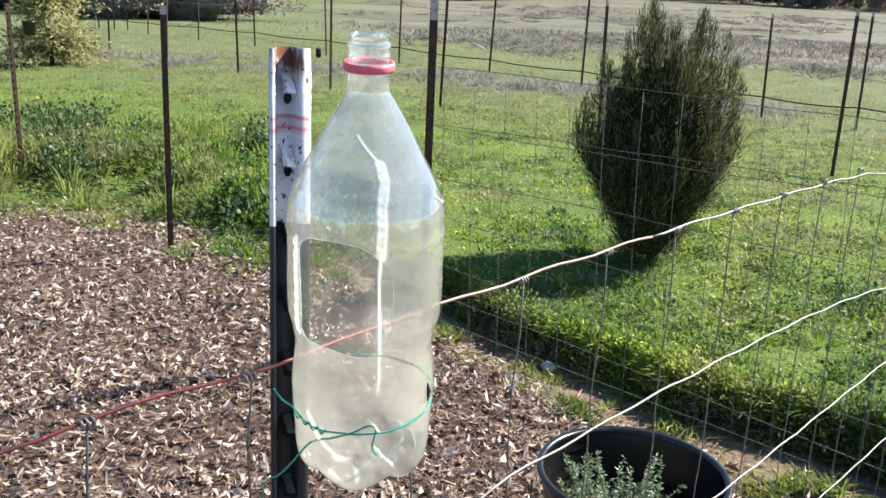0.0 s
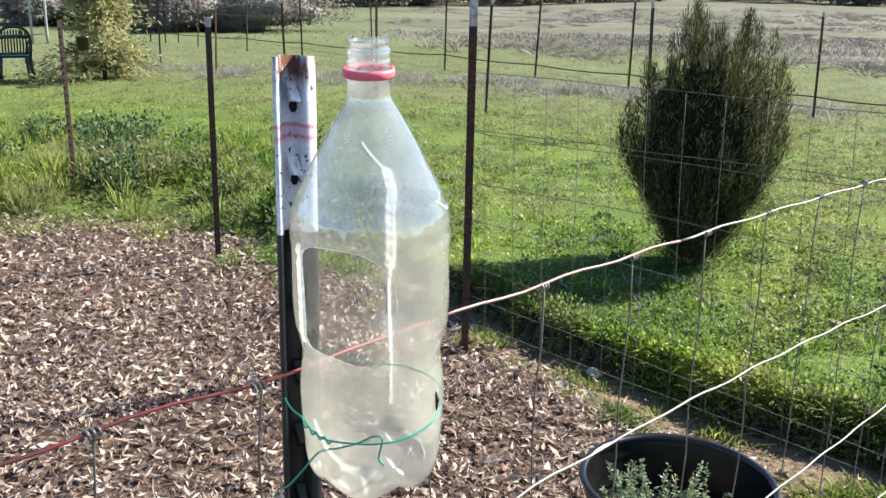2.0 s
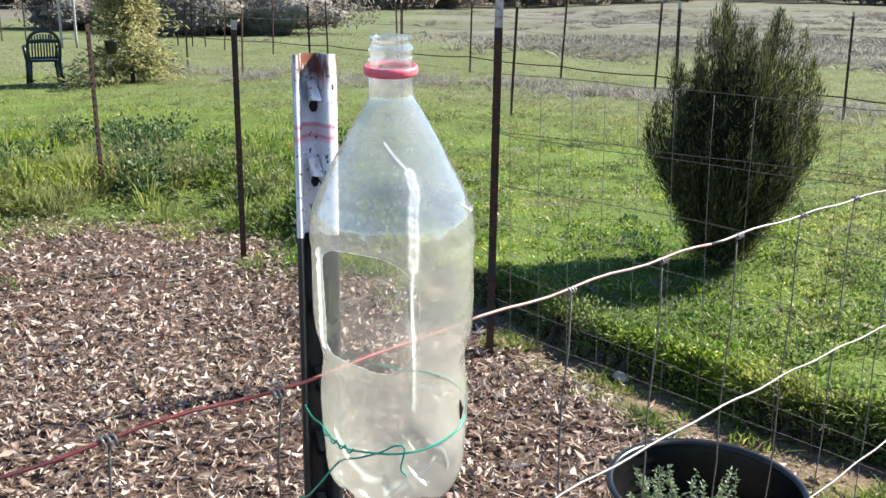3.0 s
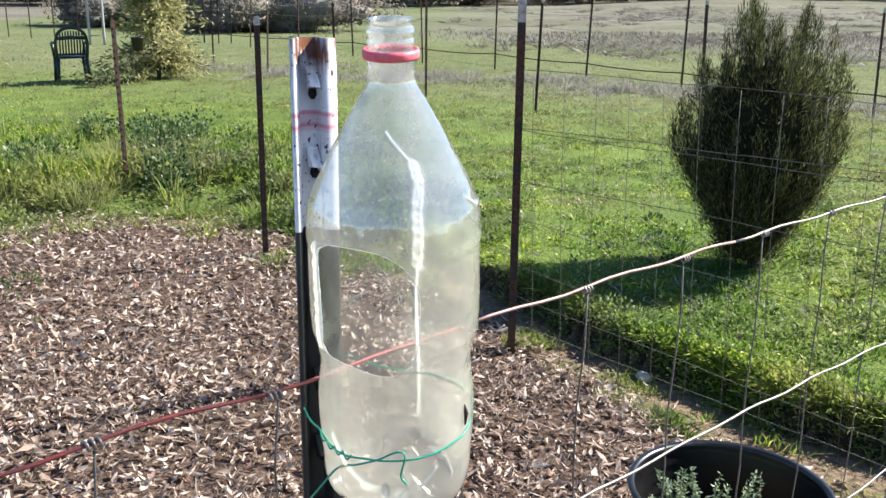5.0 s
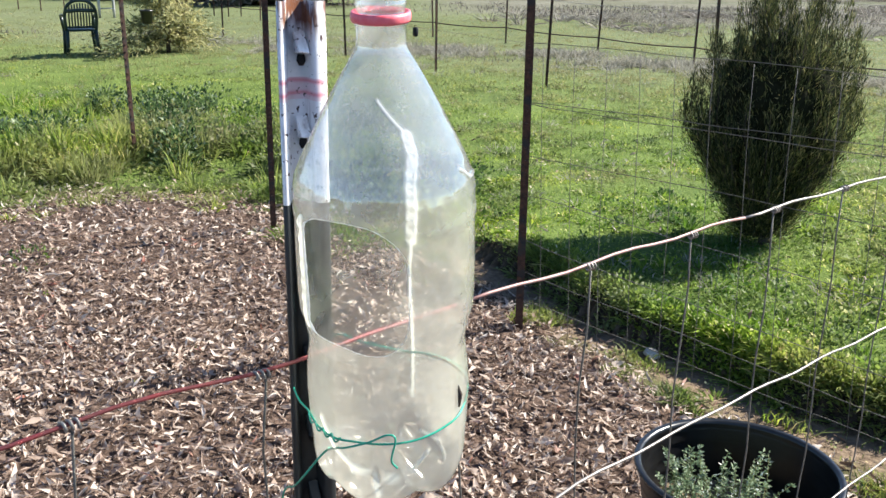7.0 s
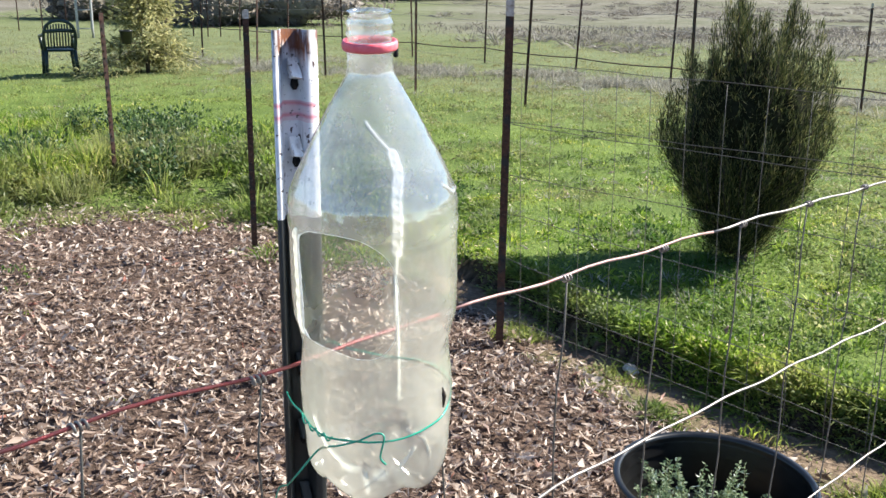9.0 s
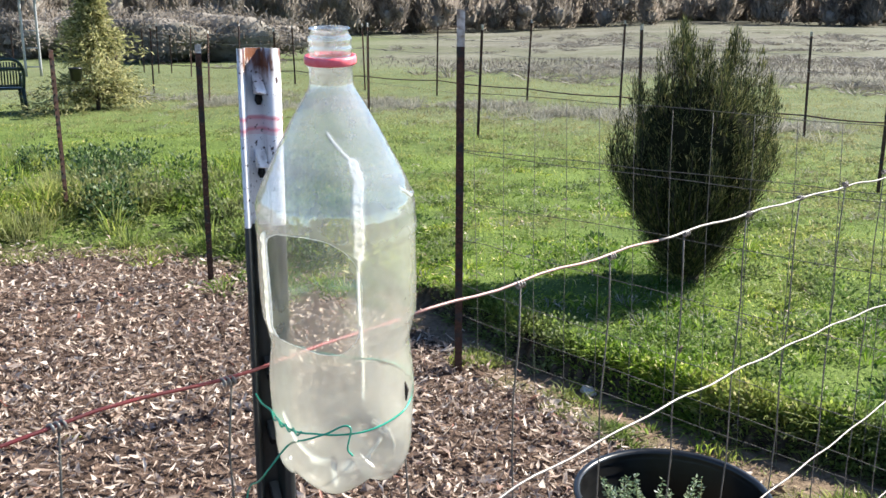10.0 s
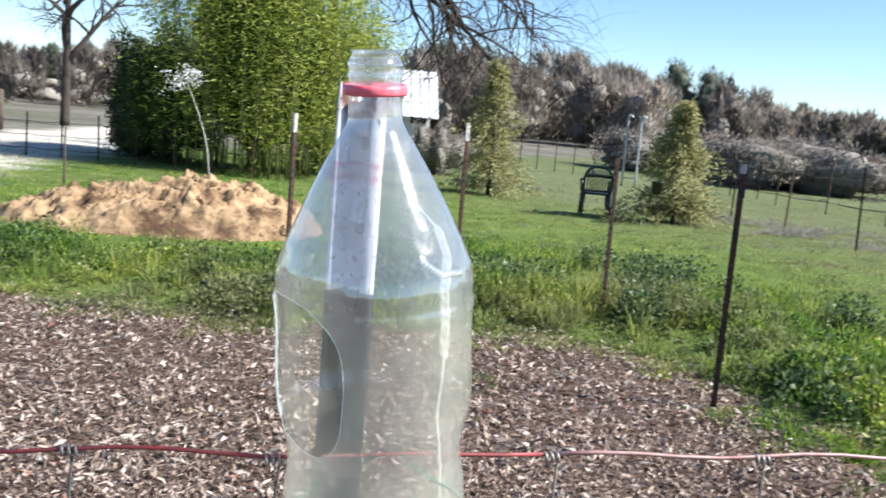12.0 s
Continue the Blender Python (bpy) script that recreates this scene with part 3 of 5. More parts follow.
# the opening cut into the skin, as bearing and height above the foot, all round
OPENING = ((222, 0.184), (232, 0.1885), (254, 0.190), (269, 0.188), (280, 0.183), (287, 0.1765), (292, 0.168), (294, 0.155), (293, 0.139), (291, 0.126), (285, 0.1165), (276, 0.112), (264, 0.112), (252, 0.114), (238, 0.1155), (224, 0.117), (220, 0.124), (221, 0.140), (219, 0.160), (219, 0.175))


# the bottle leans: its mouth tips forward of its foot
LEAN = Matrix.Translation((0, 0, RING_Z)) @ Matrix.Rotation(0.105, 4, "X") @ Matrix.Diagonal((1, 1, 1.062, 1)) @ Matrix.Translation((0, 0, -RING_Z))


def flare(h):
    """The body widens a little towards its foot."""
    return 1 + 0.045 * (0.287 - h) / 0.287


def arc_gap(t, c):
    return (t - c + math.pi) % (2 * math.pi) - math.pi


def crease_glint_at(t, h):
    """How strongly the plastic is creased and whitened, foot highlights included, at a place of the skin."""
    best = 0.0
    for line, wide in CREASES_GLINTS:
        for (a0, h0), (a1, h1) in zip(line, line[1:]):
            if h < min(h0, h1) - 4 * wide or h > max(h0, h1) + 4 * wide:
                continue
            ax, bx = arc_gap(t, radians(a0)) * 0.05, arc_gap(radians(a1), radians(a0)) * 0.05
            dh = h1 - h0
            f = min(max((ax * bx + (h - h0) * dh) / (bx * bx + dh * dh), 0), 1)
            gap = math.hypot(ax - bx * f, h - h0 - dh * f)
            if gap < 4 * wide:
                if wide > 0.002:
                    # a flattened welt: bright rims, duller and broken between them
                    rims = math.exp(-((gap - 0.75 * wide) / (0.32 * wide)) ** 2)
                    inner = (0.50 + 0.45 * noise.noise(Vector((t * 22, h * 260, 4)))) * (gap < 0.75 * wide)
                    best = max(best, rims * (0.8 + 0.2 * math.sin(h * 700)), inner)
                else:
                    best = max(best, math.exp(-(gap / wide) ** 2))
    return best


def bottle_shape(r, z, t):
    """Slightly oval and uneven, raised along the creases and the foot highlights."""
    h = z - FOOT_Z
    rr = r * (1 + 0.012 * math.cos(2 * t + 0.6) * float(ramp01(h, 0.04, 0.1) * (1 - ramp01(h, 0.2, 0.25))))
    rr += 0.0012 * crease_glint_at(t, h)
    body = float(ramp01(h, 0.05, 0.09) * (1 - ramp01(h, 0.225, 0.245)))
    rr += (0.0006 * noise.noise(Vector((math.cos(t) * 3, math.sin(t) * 3, h * 40))) + 0.00025 * noise.noise(Vector((math.cos(t) * 9, math.sin(t) * 9, h * 120)))) * body
    return rr


def in_opening(t, h):
    """Whether a place of the skin lies inside the cut opening."""
    a, inside = math.degrees(t) % 360, False
    for (a0, h0), (a1, h1) in zip(OPENING, OPENING[1:] + OPENING[:1]):
        if (h0 > h) != (h1 > h) and a < a0 + (h - h0) / (h1 - h0) * (a1 - a0):
            inside = not inside
    return inside


def build_bottle():
    ob = blank("plastic_bottle", (0, 0, FOOT_Z))
    bm = bmesh.new()
    sides = 288
    # fine stations up the profile
    hs = np.concatenate((np.arange(0.036, 0.2655, 0.0012), [h for _, h in BODY if h >= 0.2655]))
    rs = np.interp(hs, [h for _, h in BODY], [r for r, _ in BODY])
    rs[-1], rs[-2], rs[-3] = 0.0116, 0.0118, 0.0133
    rings = lathe(bm, [(r, FOOT_Z + h) for r, h in zip(rs, hs)], sides, shape=bottle_shape)
    # five-footed base
    low = [rings[0]]
    for r, foot, valley in FEET:
        ring = []
        for k in range(sides):
            t = 2 * math.pi * k / sides
            p = (0.5 + 0.5 * math.cos(5 * (t + math.pi / 2 + 0.10))) ** 0.55
            h = foot * p + valley * (1 - p)
            ring.append(bm.verts.new((r * math.cos(t), r * math.sin(t), FOOT_Z + h)))
        low.append(ring)
    for a, b in zip(low, low[1:]):
        for k in range(sides):
            bm.faces.new((b[k], b[(k + 1) % sides], a[(k + 1) % sides], a[k]))
    bm.faces.new(low[-1][::-1])
    bmesh.ops.translate(bm, verts=bm.verts, vec=(0, 0, -FOOT_Z))
    gone = []
    for f in bm.faces:
        c = f.calc_center_median()
        if c.y < 0 and 0.105 < c.z < 0.195 and in_opening(math.atan2(c.y, c.x), c.z):
            gone.append(f)
    bmesh.ops.delete(bm, geom=gone, context="FACES")
    for v in bm.verts:
        v.co.xy *= flare(v.co.z)
    skin = part("bottle_body", bm, "pet", ob, "hazy clear plastic with dents and creases")
    worn = skin.data.attributes.new("crease_glint", "FLOAT", "POINT")
    worn.data.foreach_set("value", [crease_glint_at(math.atan2(v.co.y, v.co.x) % (2 * math.pi), v.co.z) for v in skin.data.vertices])
    # whitened cut edge, with a folded strip of plastic along one side
    ring = [(*p, 0) for p in OPENING]
    line = smooth_line(ring + ring[:1], 6)
    rim, thick = [], []
    for q in line[:-1]:
        t, h = radians(q.x), q.y
        r = bottle_shape(float(np.interp(h, [k for _, k in BODY], [k for k, _ in BODY])), h + FOOT_Z, t)
        fold = float(ramp01(-q.x, -225, -221))
        r = (r + 0.0002) * flare(h)
        rim.append((r * math.cos(t), r * math.sin(t), h))
        thick.append(0.00017 + 0.00006 * math.sin(h * 900 + q.x) + fold * (0.0005 + 0.0005 * noise.noise(Vector((h * 220, 0, 3)))))
    part("cut_edge", sweep(bmesh.new(), rim, thick, 6, True), "pet_edge", ob, "whitened folded edge of the cut opening")
    bm = bmesh.new()
    zr = RING_Z - FOOT_Z
    prof = [(0.0151, zr - 0.0016), (0.0164, zr - 0.0021), (0.0168, zr - 0.0010), (0.0169, zr + 0.0012), (0.0164, zr + 0.0029), (0.0151, zr + 0.0031)]
    rings = lathe(bm, prof, 64)
    for k in range(64):
        bm.faces.new((rings[-1][k], rings[-1][(k + 1) % 64], rings[0][(k + 1) % 64], rings[0][k]))
    part("cap_ring", bm, "redring", ob, "red plastic ring left from the cap")
    ob.matrix_basis = LEAN @ Matrix.Translation((0, 0, FOOT_Z))
    return tagged(ob, "hazy empty plastic bottle with cut opening, wired to a post", "bottle")


build_bottle()

# dried bit of leaf caught in the wire
bm = bmesh.new()
sweep(bm, ((0.0455, -0.022, 1.436), (0.0465, -0.0215, 1.430), (0.0460, -0.0225, 1.422)), (0.0004, 0.0016, 0.0005), 6)
bit = part("dry_leaf_bit", bm, "bark")
bit.matrix_basis = LEAN @ Matrix.Diagonal((1.04, 1.04, 1, 1))
tagged(bit, "small dark dried leaf bit stuck to the bottle", "leaf")


def around(px, z, front=True, out=0.0012):
    """A place on the bottle's skin, by its offset to the right and its height."""
    h = z - FOOT_Z
    r = float(np.interp(h, [q for _, q in BODY], [q for q, _ in BODY])) if h > 0.043 else 0.0465 - 0.25 * (0.043 - h)
    r = r * flare(h) + out
    px = max(-r * 0.999, min(r * 0.999, px))
    y = math.sqrt(r * r - px * px)
    return (px, -y if front else y, z)


tie = blank("tie_wire", (0, 0, 0))
loop = [(-0.077, 0.055, 1.393), (-0.072, 0.030, 1.399), (-0.060, 0.0, 1.4055), around(-0.0490, 1.4110), around(-0.040, 1.4105), around(-0.028, 1.4095), around(-0.014, 1.4115), around(0.004, 1.4120), around(0.022, 1.4125), around(0.038, 1.4145),
        around(0.0490, 1.4175), around(0.0495, 1.4185, False), around(0.03, 1.418, False), around(0.0, 1.416, False), (-0.03, 0.066, 1.414), (-0.052, 0.082, 1.410), (-0.074, 0.076, 1.396), (-0.077, 0.055, 1.393)]
part("loop", sweep(bmesh.new(), smooth_line(loop, 7), 0.00068, 6), "greenwire", tie)
tail = [around(0.0135, 1.3995, True, 0.008), around(0.0100, 1.4050, True, 0.007), around(0.0125, 1.4185, True, 0.006), around(0.007, 1.4200, True, 0.004), around(-0.004, 1.414, True, 0.003), around(-0.019, 1.407, True, 0.003), around(-0.034, 1.395, True, 0.003), (-0.0500, -0.034, 1.374), (-0.061, -0.022, 1.356),
        (-0.071, -0.010, 1.344), (-0.076, -0.004, 1.326), (-0.074, -0.002, 1.306), (-0.064, 0.0, 1.282)]
part("tail", sweep(bmesh.new(), smooth_line(tail, 7), 0.00068, 6), "greenwire", tie)
twist = []
for q in range(40):
    t = q / 39
    c = Vector(around(-0.049 + 0.026 * t, 1.4112 - 0.0015 * t, True, 0.002))
    twist.append(c + Vector((0, 0.0016 * math.cos(t * 26), 0.0018 * math.sin(t * 26))))
part("twist", sweep(bmesh.new(), twist, 0.0006, 5), "greenwire", tie)
tie.matrix_basis = LEAN
tagged(tie, "green plastic-coated wire twisted round bottle and post", "wire")


def post_paint():
    """White enamel over steel, rusted at the top, a faded red band, black below."""
    m = material("painted_post", (0.8, 0.8, 0.8), 0.15, 0.6)
    b = m.node_tree.nodes["Principled BSDF"]
    pos = node(m, "ShaderNodeNewGeometry").outputs["Position"]
    sep = m.node_tree.nodes.new("ShaderNodeSeparateXYZ")
    link(m, pos, sep.inputs[0])
    n1 = noise_tex(m, 70.0, 6, pos)
    n2 = noise_tex(m, 240.0, 4, pos)
    z = maths(m, "ADD", sep.outputs[2], maths(m, "MULTIPLY", maths(m, "SUBTRACT", n1, 0.5), 0.012))
    white = ramp(m, n1, ((0.35, (0.88, 0.865, 0.85)), (0.64, (0.74, 0.715, 0.70))))
    streak = node(m, "ShaderNodeMapping")
    streak.inputs["Scale"].default_value = (95, 95, 16)
    link(m, pos, streak.inputs["Vector"])
    n3 = noise_tex(m, 1.0, 4, streak.outputs[0])
    rusty = maths(m, "MULTIPLY", maths(m, "SUBTRACT", z, 1.617), 60.0, True)
    rusty = maths(m, "MULTIPLY", rusty, maths(m, "MULTIPLY", maths(m, "SUBTRACT", n3, 0.38), 7.0, True))
    col = mix(m, rusty, white, mix(m, n1, (0.06, 0.028, 0.018), (0.20, 0.08, 0.036)))
    band = maths(m, "MULTIPLY", maths(m, "GREATER_THAN", sep.outputs[2], 1.5855), maths(m, "LESS_THAN", sep.outputs[2], 1.5995))
    lines = maths(m, "ABSOLUTE", maths(m, "SINE", maths(m, "MULTIPLY", maths(m, "SUBTRACT", maths(m, "ADD", sep.outputs[2], maths(m, "MULTIPLY", maths(m, "SUBTRACT", n1, 0.5), 0.002)), 1.5855), 390.0)))
    band = maths(m, "MULTIPLY", band, maths(m, "ADD", 0.28, maths(m, "MULTIPLY", maths(m, "POWER", lines, 6.0), 0.5)))
    col = mix(m, band, col, (0.70, 0.16, 0.20))
    chips = maths(m, "GREATER_THAN", n2, 0.625)
    col = mix(m, chips, col, (0.10, 0.07, 0.06))
    grime = maths(m, "MULTIPLY", maths(m, "SUBTRACT", n3, 0.55), 6.0, True)
    col = mix(m, maths(m, "MULTIPLY", grime, 0.6), col, (0.17, 0.14, 0.13))
    black = maths(m, "LESS_THAN", sep.outputs[2], 1.519)
    col = mix(m, black, col, (0.012, 0.014, 0.014))
    base_of(m, col)
    link(m, maths(m, "ADD", 0.15, maths(m, "MULTIPLY", black, 0.45)), b.inputs["Roughness"])
    bump(m, n1, 0.25, 0.001)
    return m


MAT["post_paint"] = post_paint()


def u_post(x, y, top):
    """A pressed-steel U post with punched lugs on its face."""
    ob = blank("u_post", (x, y, 0))
    out = ((-0.0152, -0.0040), (-0.0146, -0.0060), (-0.0125, -0.0065), (-0.0108, -0.0050), (-0.0082, 0.0060), (-0.0066, 0.0085), (0.0020, 0.0088), (0.0040, 0.0070), (0.0066, -0.0030), (0.0084, -0.0048), (0.0140, -0.0044), (0.0152, -0.0030))
    th = 0.0024
    bm = bmesh.new()
    rings = []
    for z in np.linspace(-0.4, top, 12):
        ring = [bm.verts.new((px, py, z)) for px, py in out] + [bm.verts.new((px, py + th, z)) for px, py in out[::-1]]
        rings.append(ring)
    n = len(rings[0])
    for a, b in zip(rings, rings[1:]):
        for k in range(n):
            bm.faces.new((a[k], a[(k + 1) % n], b[(k + 1) % n], b[k]))
    for ring, flip in ((rings[0], 1), (rings[-1], 0)):
        for k in range(len(out) - 1):
            q = (ring[k], ring[k + 1], ring[n - 2 - k], ring[n - 1 - k])
            bm.faces.new(q[::-1] if flip else q)
    part("channel", bm, "post_paint", ob)
    for k in range(14):
        z = 1.6185 - k * 0.0535
        bm = bmesh.new()
        lug = [(-0.0045, 0.006, z + 0.010), (0.0035, 0.006, z + 0.010), (-0.0025, -0.0055, z - 0.002), (0.0045, -0.0055, z - 0.003), (-0.0035, 0.006, z - 0.004), (0.0045, 0.006, z - 0.005)]
        v = [bm.verts.new(q) for q in lug]
        for f in ((0, 2, 3, 1), (0, 4, 2), (1, 3, 5), (2, 4, 5, 3)):
            bm.faces.new([v[q] for q in f])
        bmesh.ops.recalc_face_normals(bm, faces=bm.faces)
        bmesh.ops.bevel(bm, geom=list(bm.edges), offset=0.0008, segments=1, affect="EDGES")
        part("lug", bm, "post_paint", ob, smooth=False)
        bm = bmesh.new()
        bmesh.ops.create_circle(bm, cap_ends=True, radius=0.0030, segments=7, matrix=Matrix.Translation((0.0006, 0.0074, z - 0.0078)) @ Matrix.Rotation(radians(90), 4, "X") @ Matrix.Diagonal((1, 1.5, 1, 1)))
        r = bmesh.ops.extrude_face_region(bm, geom=list(bm.faces))
        bmesh.ops.translate(bm, verts=[q for q in r["geom"] if isinstance(q, bmesh.types.BMVert)], vec=(0, -0.0006, 0))
        part("punched_hole", bm, "dark", ob, "dark punched hole")
    return tagged(ob, "steel U post, chipped white paint above black, rusted top", "fence post")


post = u_post(-0.0597, 0.0605, 1.647)
post.rotation_euler = (0, 0, radians(22))


# ---- black pot in front of the side fence ----
def build_pot(x, y, r, h):
    z = ground_z(x, y)
    ob = blank("plant_pot", (x, y, z))
    bm = bmesh.new()
    prof = [(r * 0.80, -0.02)]
    for k in range(17):
        f = k / 16
        prof.append((r * (0.80 + 0.2 * f) + (0.004 if k % 2 else 0), h * f))
    prof += [(r + 0.014, h), (r + 0.016, h + 0.006), (r + 0.012, h + 0.012), (r - 0.002, h + 0.010)]
    for k in range(17):
        f = 1 - k / 16
        prof.append((r * (0.79 + 0.2 * f) - 0.004 + (0.012 if k % 2 else 0), h * f))
    lathe(bm, prof, 72)
    part("wall", bm, "pot", ob)
    bm = bmesh.new()
    c = []
    for q in range(10):
        ring = [bm.verts.new((r * 0.93 * q / 9 * math.cos(a), r * 0.93 * q / 9 * math.sin(a), h * 0.44 + 0.02 * wobble(q * math.cos(a), q * math.sin(a), 0.9, 4))) for a in np.linspace(0, 2 * math.pi, 36, endpoint=False)]
        c.append(ring)
    for a, b in zip(c, c[1:]):
        for k in range(36):
            bm.faces.new((a[k], b[k], b[(k + 1) % 36], a[(k + 1) % 36]))
    part("soil", bm, "soil", ob, "bare soil with leaf scraps")
    return tagged(ob, "wide black ribbed plastic plant pot half full of soil", "pot")


POT = (0.700, 1.86, 0.268, 0.30)
build_pot(*POT)


def leaf_cloud(name, centres, dirs, length, width, mat, parent=None, label="", fold=0.25, curl=0.3, jitter=0.5):
    """Many small leaves, each two folded triangles pairs, one mesh."""
    n = len(centres)
    c = np.asarray(centres, float)
    d = np.asarray(dirs, float) + RNG.normal(0, jitter, (n, 3))
    d /= np.linalg.norm(d, axis=1)[:, None] + 1e-9
    s = np.cross(d, RNG.normal(0, 1, (n, 3)))
    s /= np.linalg.norm(s, axis=1)[:, None] + 1e-9
    u = np.cross(s, d)
    L = (np.asarray(length) * RNG.uniform(0.6, 1.3, n))[:, None]
    W = (np.asarray(width) * RNG.uniform(0.6, 1.3, n))[:, None]
    base = c
    left = c + d * L * 0.45 + s * W + u * W * fold
    right = c + d * L * 0.45 - s * W + u * W * fold
    mid = c + d * L * 0.5 - u * W * 0.2
    tip = c + d * L - u * L * curl * RNG.uniform(-1, 1, (n, 1))
    v = np.stack((base, left, mid, right, tip), 1).reshape(-1, 3)
    k = np.arange(n)[:, None] * 5
    t = np.concatenate((k + [0, 1, 2], k + [0, 2, 3], k + [1, 4, 2], k + [2, 4, 3]))
    return from_arrays(name, v, t, mat, parent, label)


# small herb growing in the pot
herb = blank("herb", (POT[0], POT[1], ground_z(POT[0], POT[1]) + POT[3] * 0.44))
bm = bmesh.new()
cs, ds = [], []
for k in range(74):
    a, r0 = RNG.uniform(0, 2 * math.pi), 0.115 * math.sqrt(RNG.uniform())
    x0, y0 = -0.06 + r0 * 1.3 * math.cos(a), -0.02 + r0 * math.sin(a)
    h = RNG.uniform(0.08, 0.22)
    lean = RNG.normal(0, 0.25, 2)
    p = [(x0, y0, 0), (x0 + lean[0] * h * 0.4, y0 + lean[1] * h * 0.4, h * 0.5), (x0 + lean[0] * h, y0 + lean[1] * h, h)]
    sweep(bm, p, (0.0016, 0.0012, 0.0006), 4)
    for q in range(40):
        f = RNG.uniform(0.25, 1)
        cs.append((x0 + lean[0] * h * f, y0 + lean[1] * h * f, h * f))
        ds.append((*RNG.normal(0, 1, 2), 0.4))
part("stems", bm, "weed", herb)
leaf_cloud("leaves", cs, ds, 0.014, 0.0036, "herb", herb)
tagged(herb, "small green leafy herb growing in the pot", "plant")


# ---- juniper bush ----
def juniper(x, y, h, w):
    """Upright feathery plumes out of a short trunk: an egg standing on its narrow end, two spiky heads above."""
    z = ground_z(x, y)
    rng = np.random.default_rng(17)
    ob = blank("juniper_bush", (x, y, z))

    def girth(f):
        return w * 0.5 * np.interp(f, (0.0, 0.06, 0.17, 0.28, 0.40, 0.57, 0.70, 0.80, 0.90, 1.0, 1.06), (0.13, 0.20, 0.42, 0.66, 0.90, 0.98, 0.82, 0.66, 0.50, 0.28, 0.05))

    bm = bmesh.new()
    sweep(bm, smooth_line([(0.05, 0, -0.05), (0.03, 0.0, 0.12), (0, 0, 0.35), (-0.02, 0, 0.7), (0, 0, h * 0.8)], 4), [0.040 - 0.0018 * k for k in range(17)], 8)
    cs, ds, ln = [], [], []
    heads = ((-0.09, 0.0, 1.01), (0.19, 0.05, 0.97), (-0.26, -0.1, 0.80), (0.33, 0.02, 0.80), (0.02, 0.12, 0.95), (0.07, -0.15, 0.86))
    for k in range(230):
        a = 2.399963 * k + rng.normal(0, 0.2)
        q = (k + 0.5) / 230
        if k < 84:
            # plumes gathered into a few pointed heads
            hx, hy, ht = heads[k % 6]
            top = h * (ht - 0.16 * rng.uniform() ** 1.5)
            tip = Vector((hx + rng.normal(0, 0.065), hy + rng.normal(0, 0.08), top))
            low = top - rng.uniform(0.25, 0.45)
        else:
            top = h * (0.20 + 0.66 * (1 - q)) + rng.normal(0, 0.05)
            reach = float(girth(top / h)) * rng.uniform(0.84, 1.06) * (rng.uniform(0.4, 0.85) if k % 4 == 0 else 1)
            tip = Vector((reach * math.cos(a), 0.8 * reach * math.sin(a), top))
            low = max(0.06, top - rng.uniform(0.26, 0.42))
        start = Vector((tip.x * 0.2, tip.y * 0.2, max(0.05, low - 0.14)))
        belly = Vector((tip.x, tip.y, 0)) * min(0.92, float(girth((low + 0.1) / h)) / max(0.05, math.hypot(tip.x, tip.y)))
        belly.z = low + 0.1
        pts = smooth_line([start, belly, tip], 5)
        sweep(bm, pts, [0.0055 - 0.00045 * i for i in range(len(pts))], 4)
        n = 260 if k < 84 else 280
        for f in rng.uniform(0.08, 1.0, n):
            i = min(int(f * 10), 9)
            c = pts[i].lerp(pts[i + 1], f * 10 - i)
            d = (pts[i + 1] - pts[i]).normalized()
            off = Vector(rng.normal(0, 0.036 * (1 - f) + 0.009, 3))
            cs.append(c + off)
            ds.append(d * 0.9 + off * 9 + Vector((0, 0, 0.35)))
            ln.append(0.030 + 0.022 * f)
    n = 11000
    up = rng.uniform(0.03, 0.74, n)
    rad = girth(up) * 0.93 * np.sqrt(rng.uniform(0.25, 1, n))
    ang = rng.uniform(0, 2 * np.pi, n)
    v = np.stack((rad * np.cos(ang), 0.8 * rad * np.sin(ang), up * h), 1)
    cs += [Vector(p) for p in v]
    ds += [Vector((p[0], p[1], 0.4)) for p in v]
    ln += [0.05] * n
    part("trunk", bm, "bark", ob)
    # solid core added inside the crown; its near-black colour stands for inner shade
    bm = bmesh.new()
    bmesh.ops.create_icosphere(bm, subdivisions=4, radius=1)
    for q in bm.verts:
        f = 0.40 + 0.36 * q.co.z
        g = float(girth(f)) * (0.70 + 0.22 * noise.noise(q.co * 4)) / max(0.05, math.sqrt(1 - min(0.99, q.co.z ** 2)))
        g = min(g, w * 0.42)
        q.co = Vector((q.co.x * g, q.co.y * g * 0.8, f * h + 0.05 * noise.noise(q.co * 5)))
    part("inner_core", bm, "juniper_shade", ob)
    leaf_cloud("crown", cs, ds, np.array(ln) * 0.85, 0.0020, "juniper", ob, fold=0.6, jitter=0.22)
    return tagged(ob, "dense dark green egg-shaped juniper bush on the lawn", "bush")


juniper(1.36, 4.62, 1.44, 0.92)


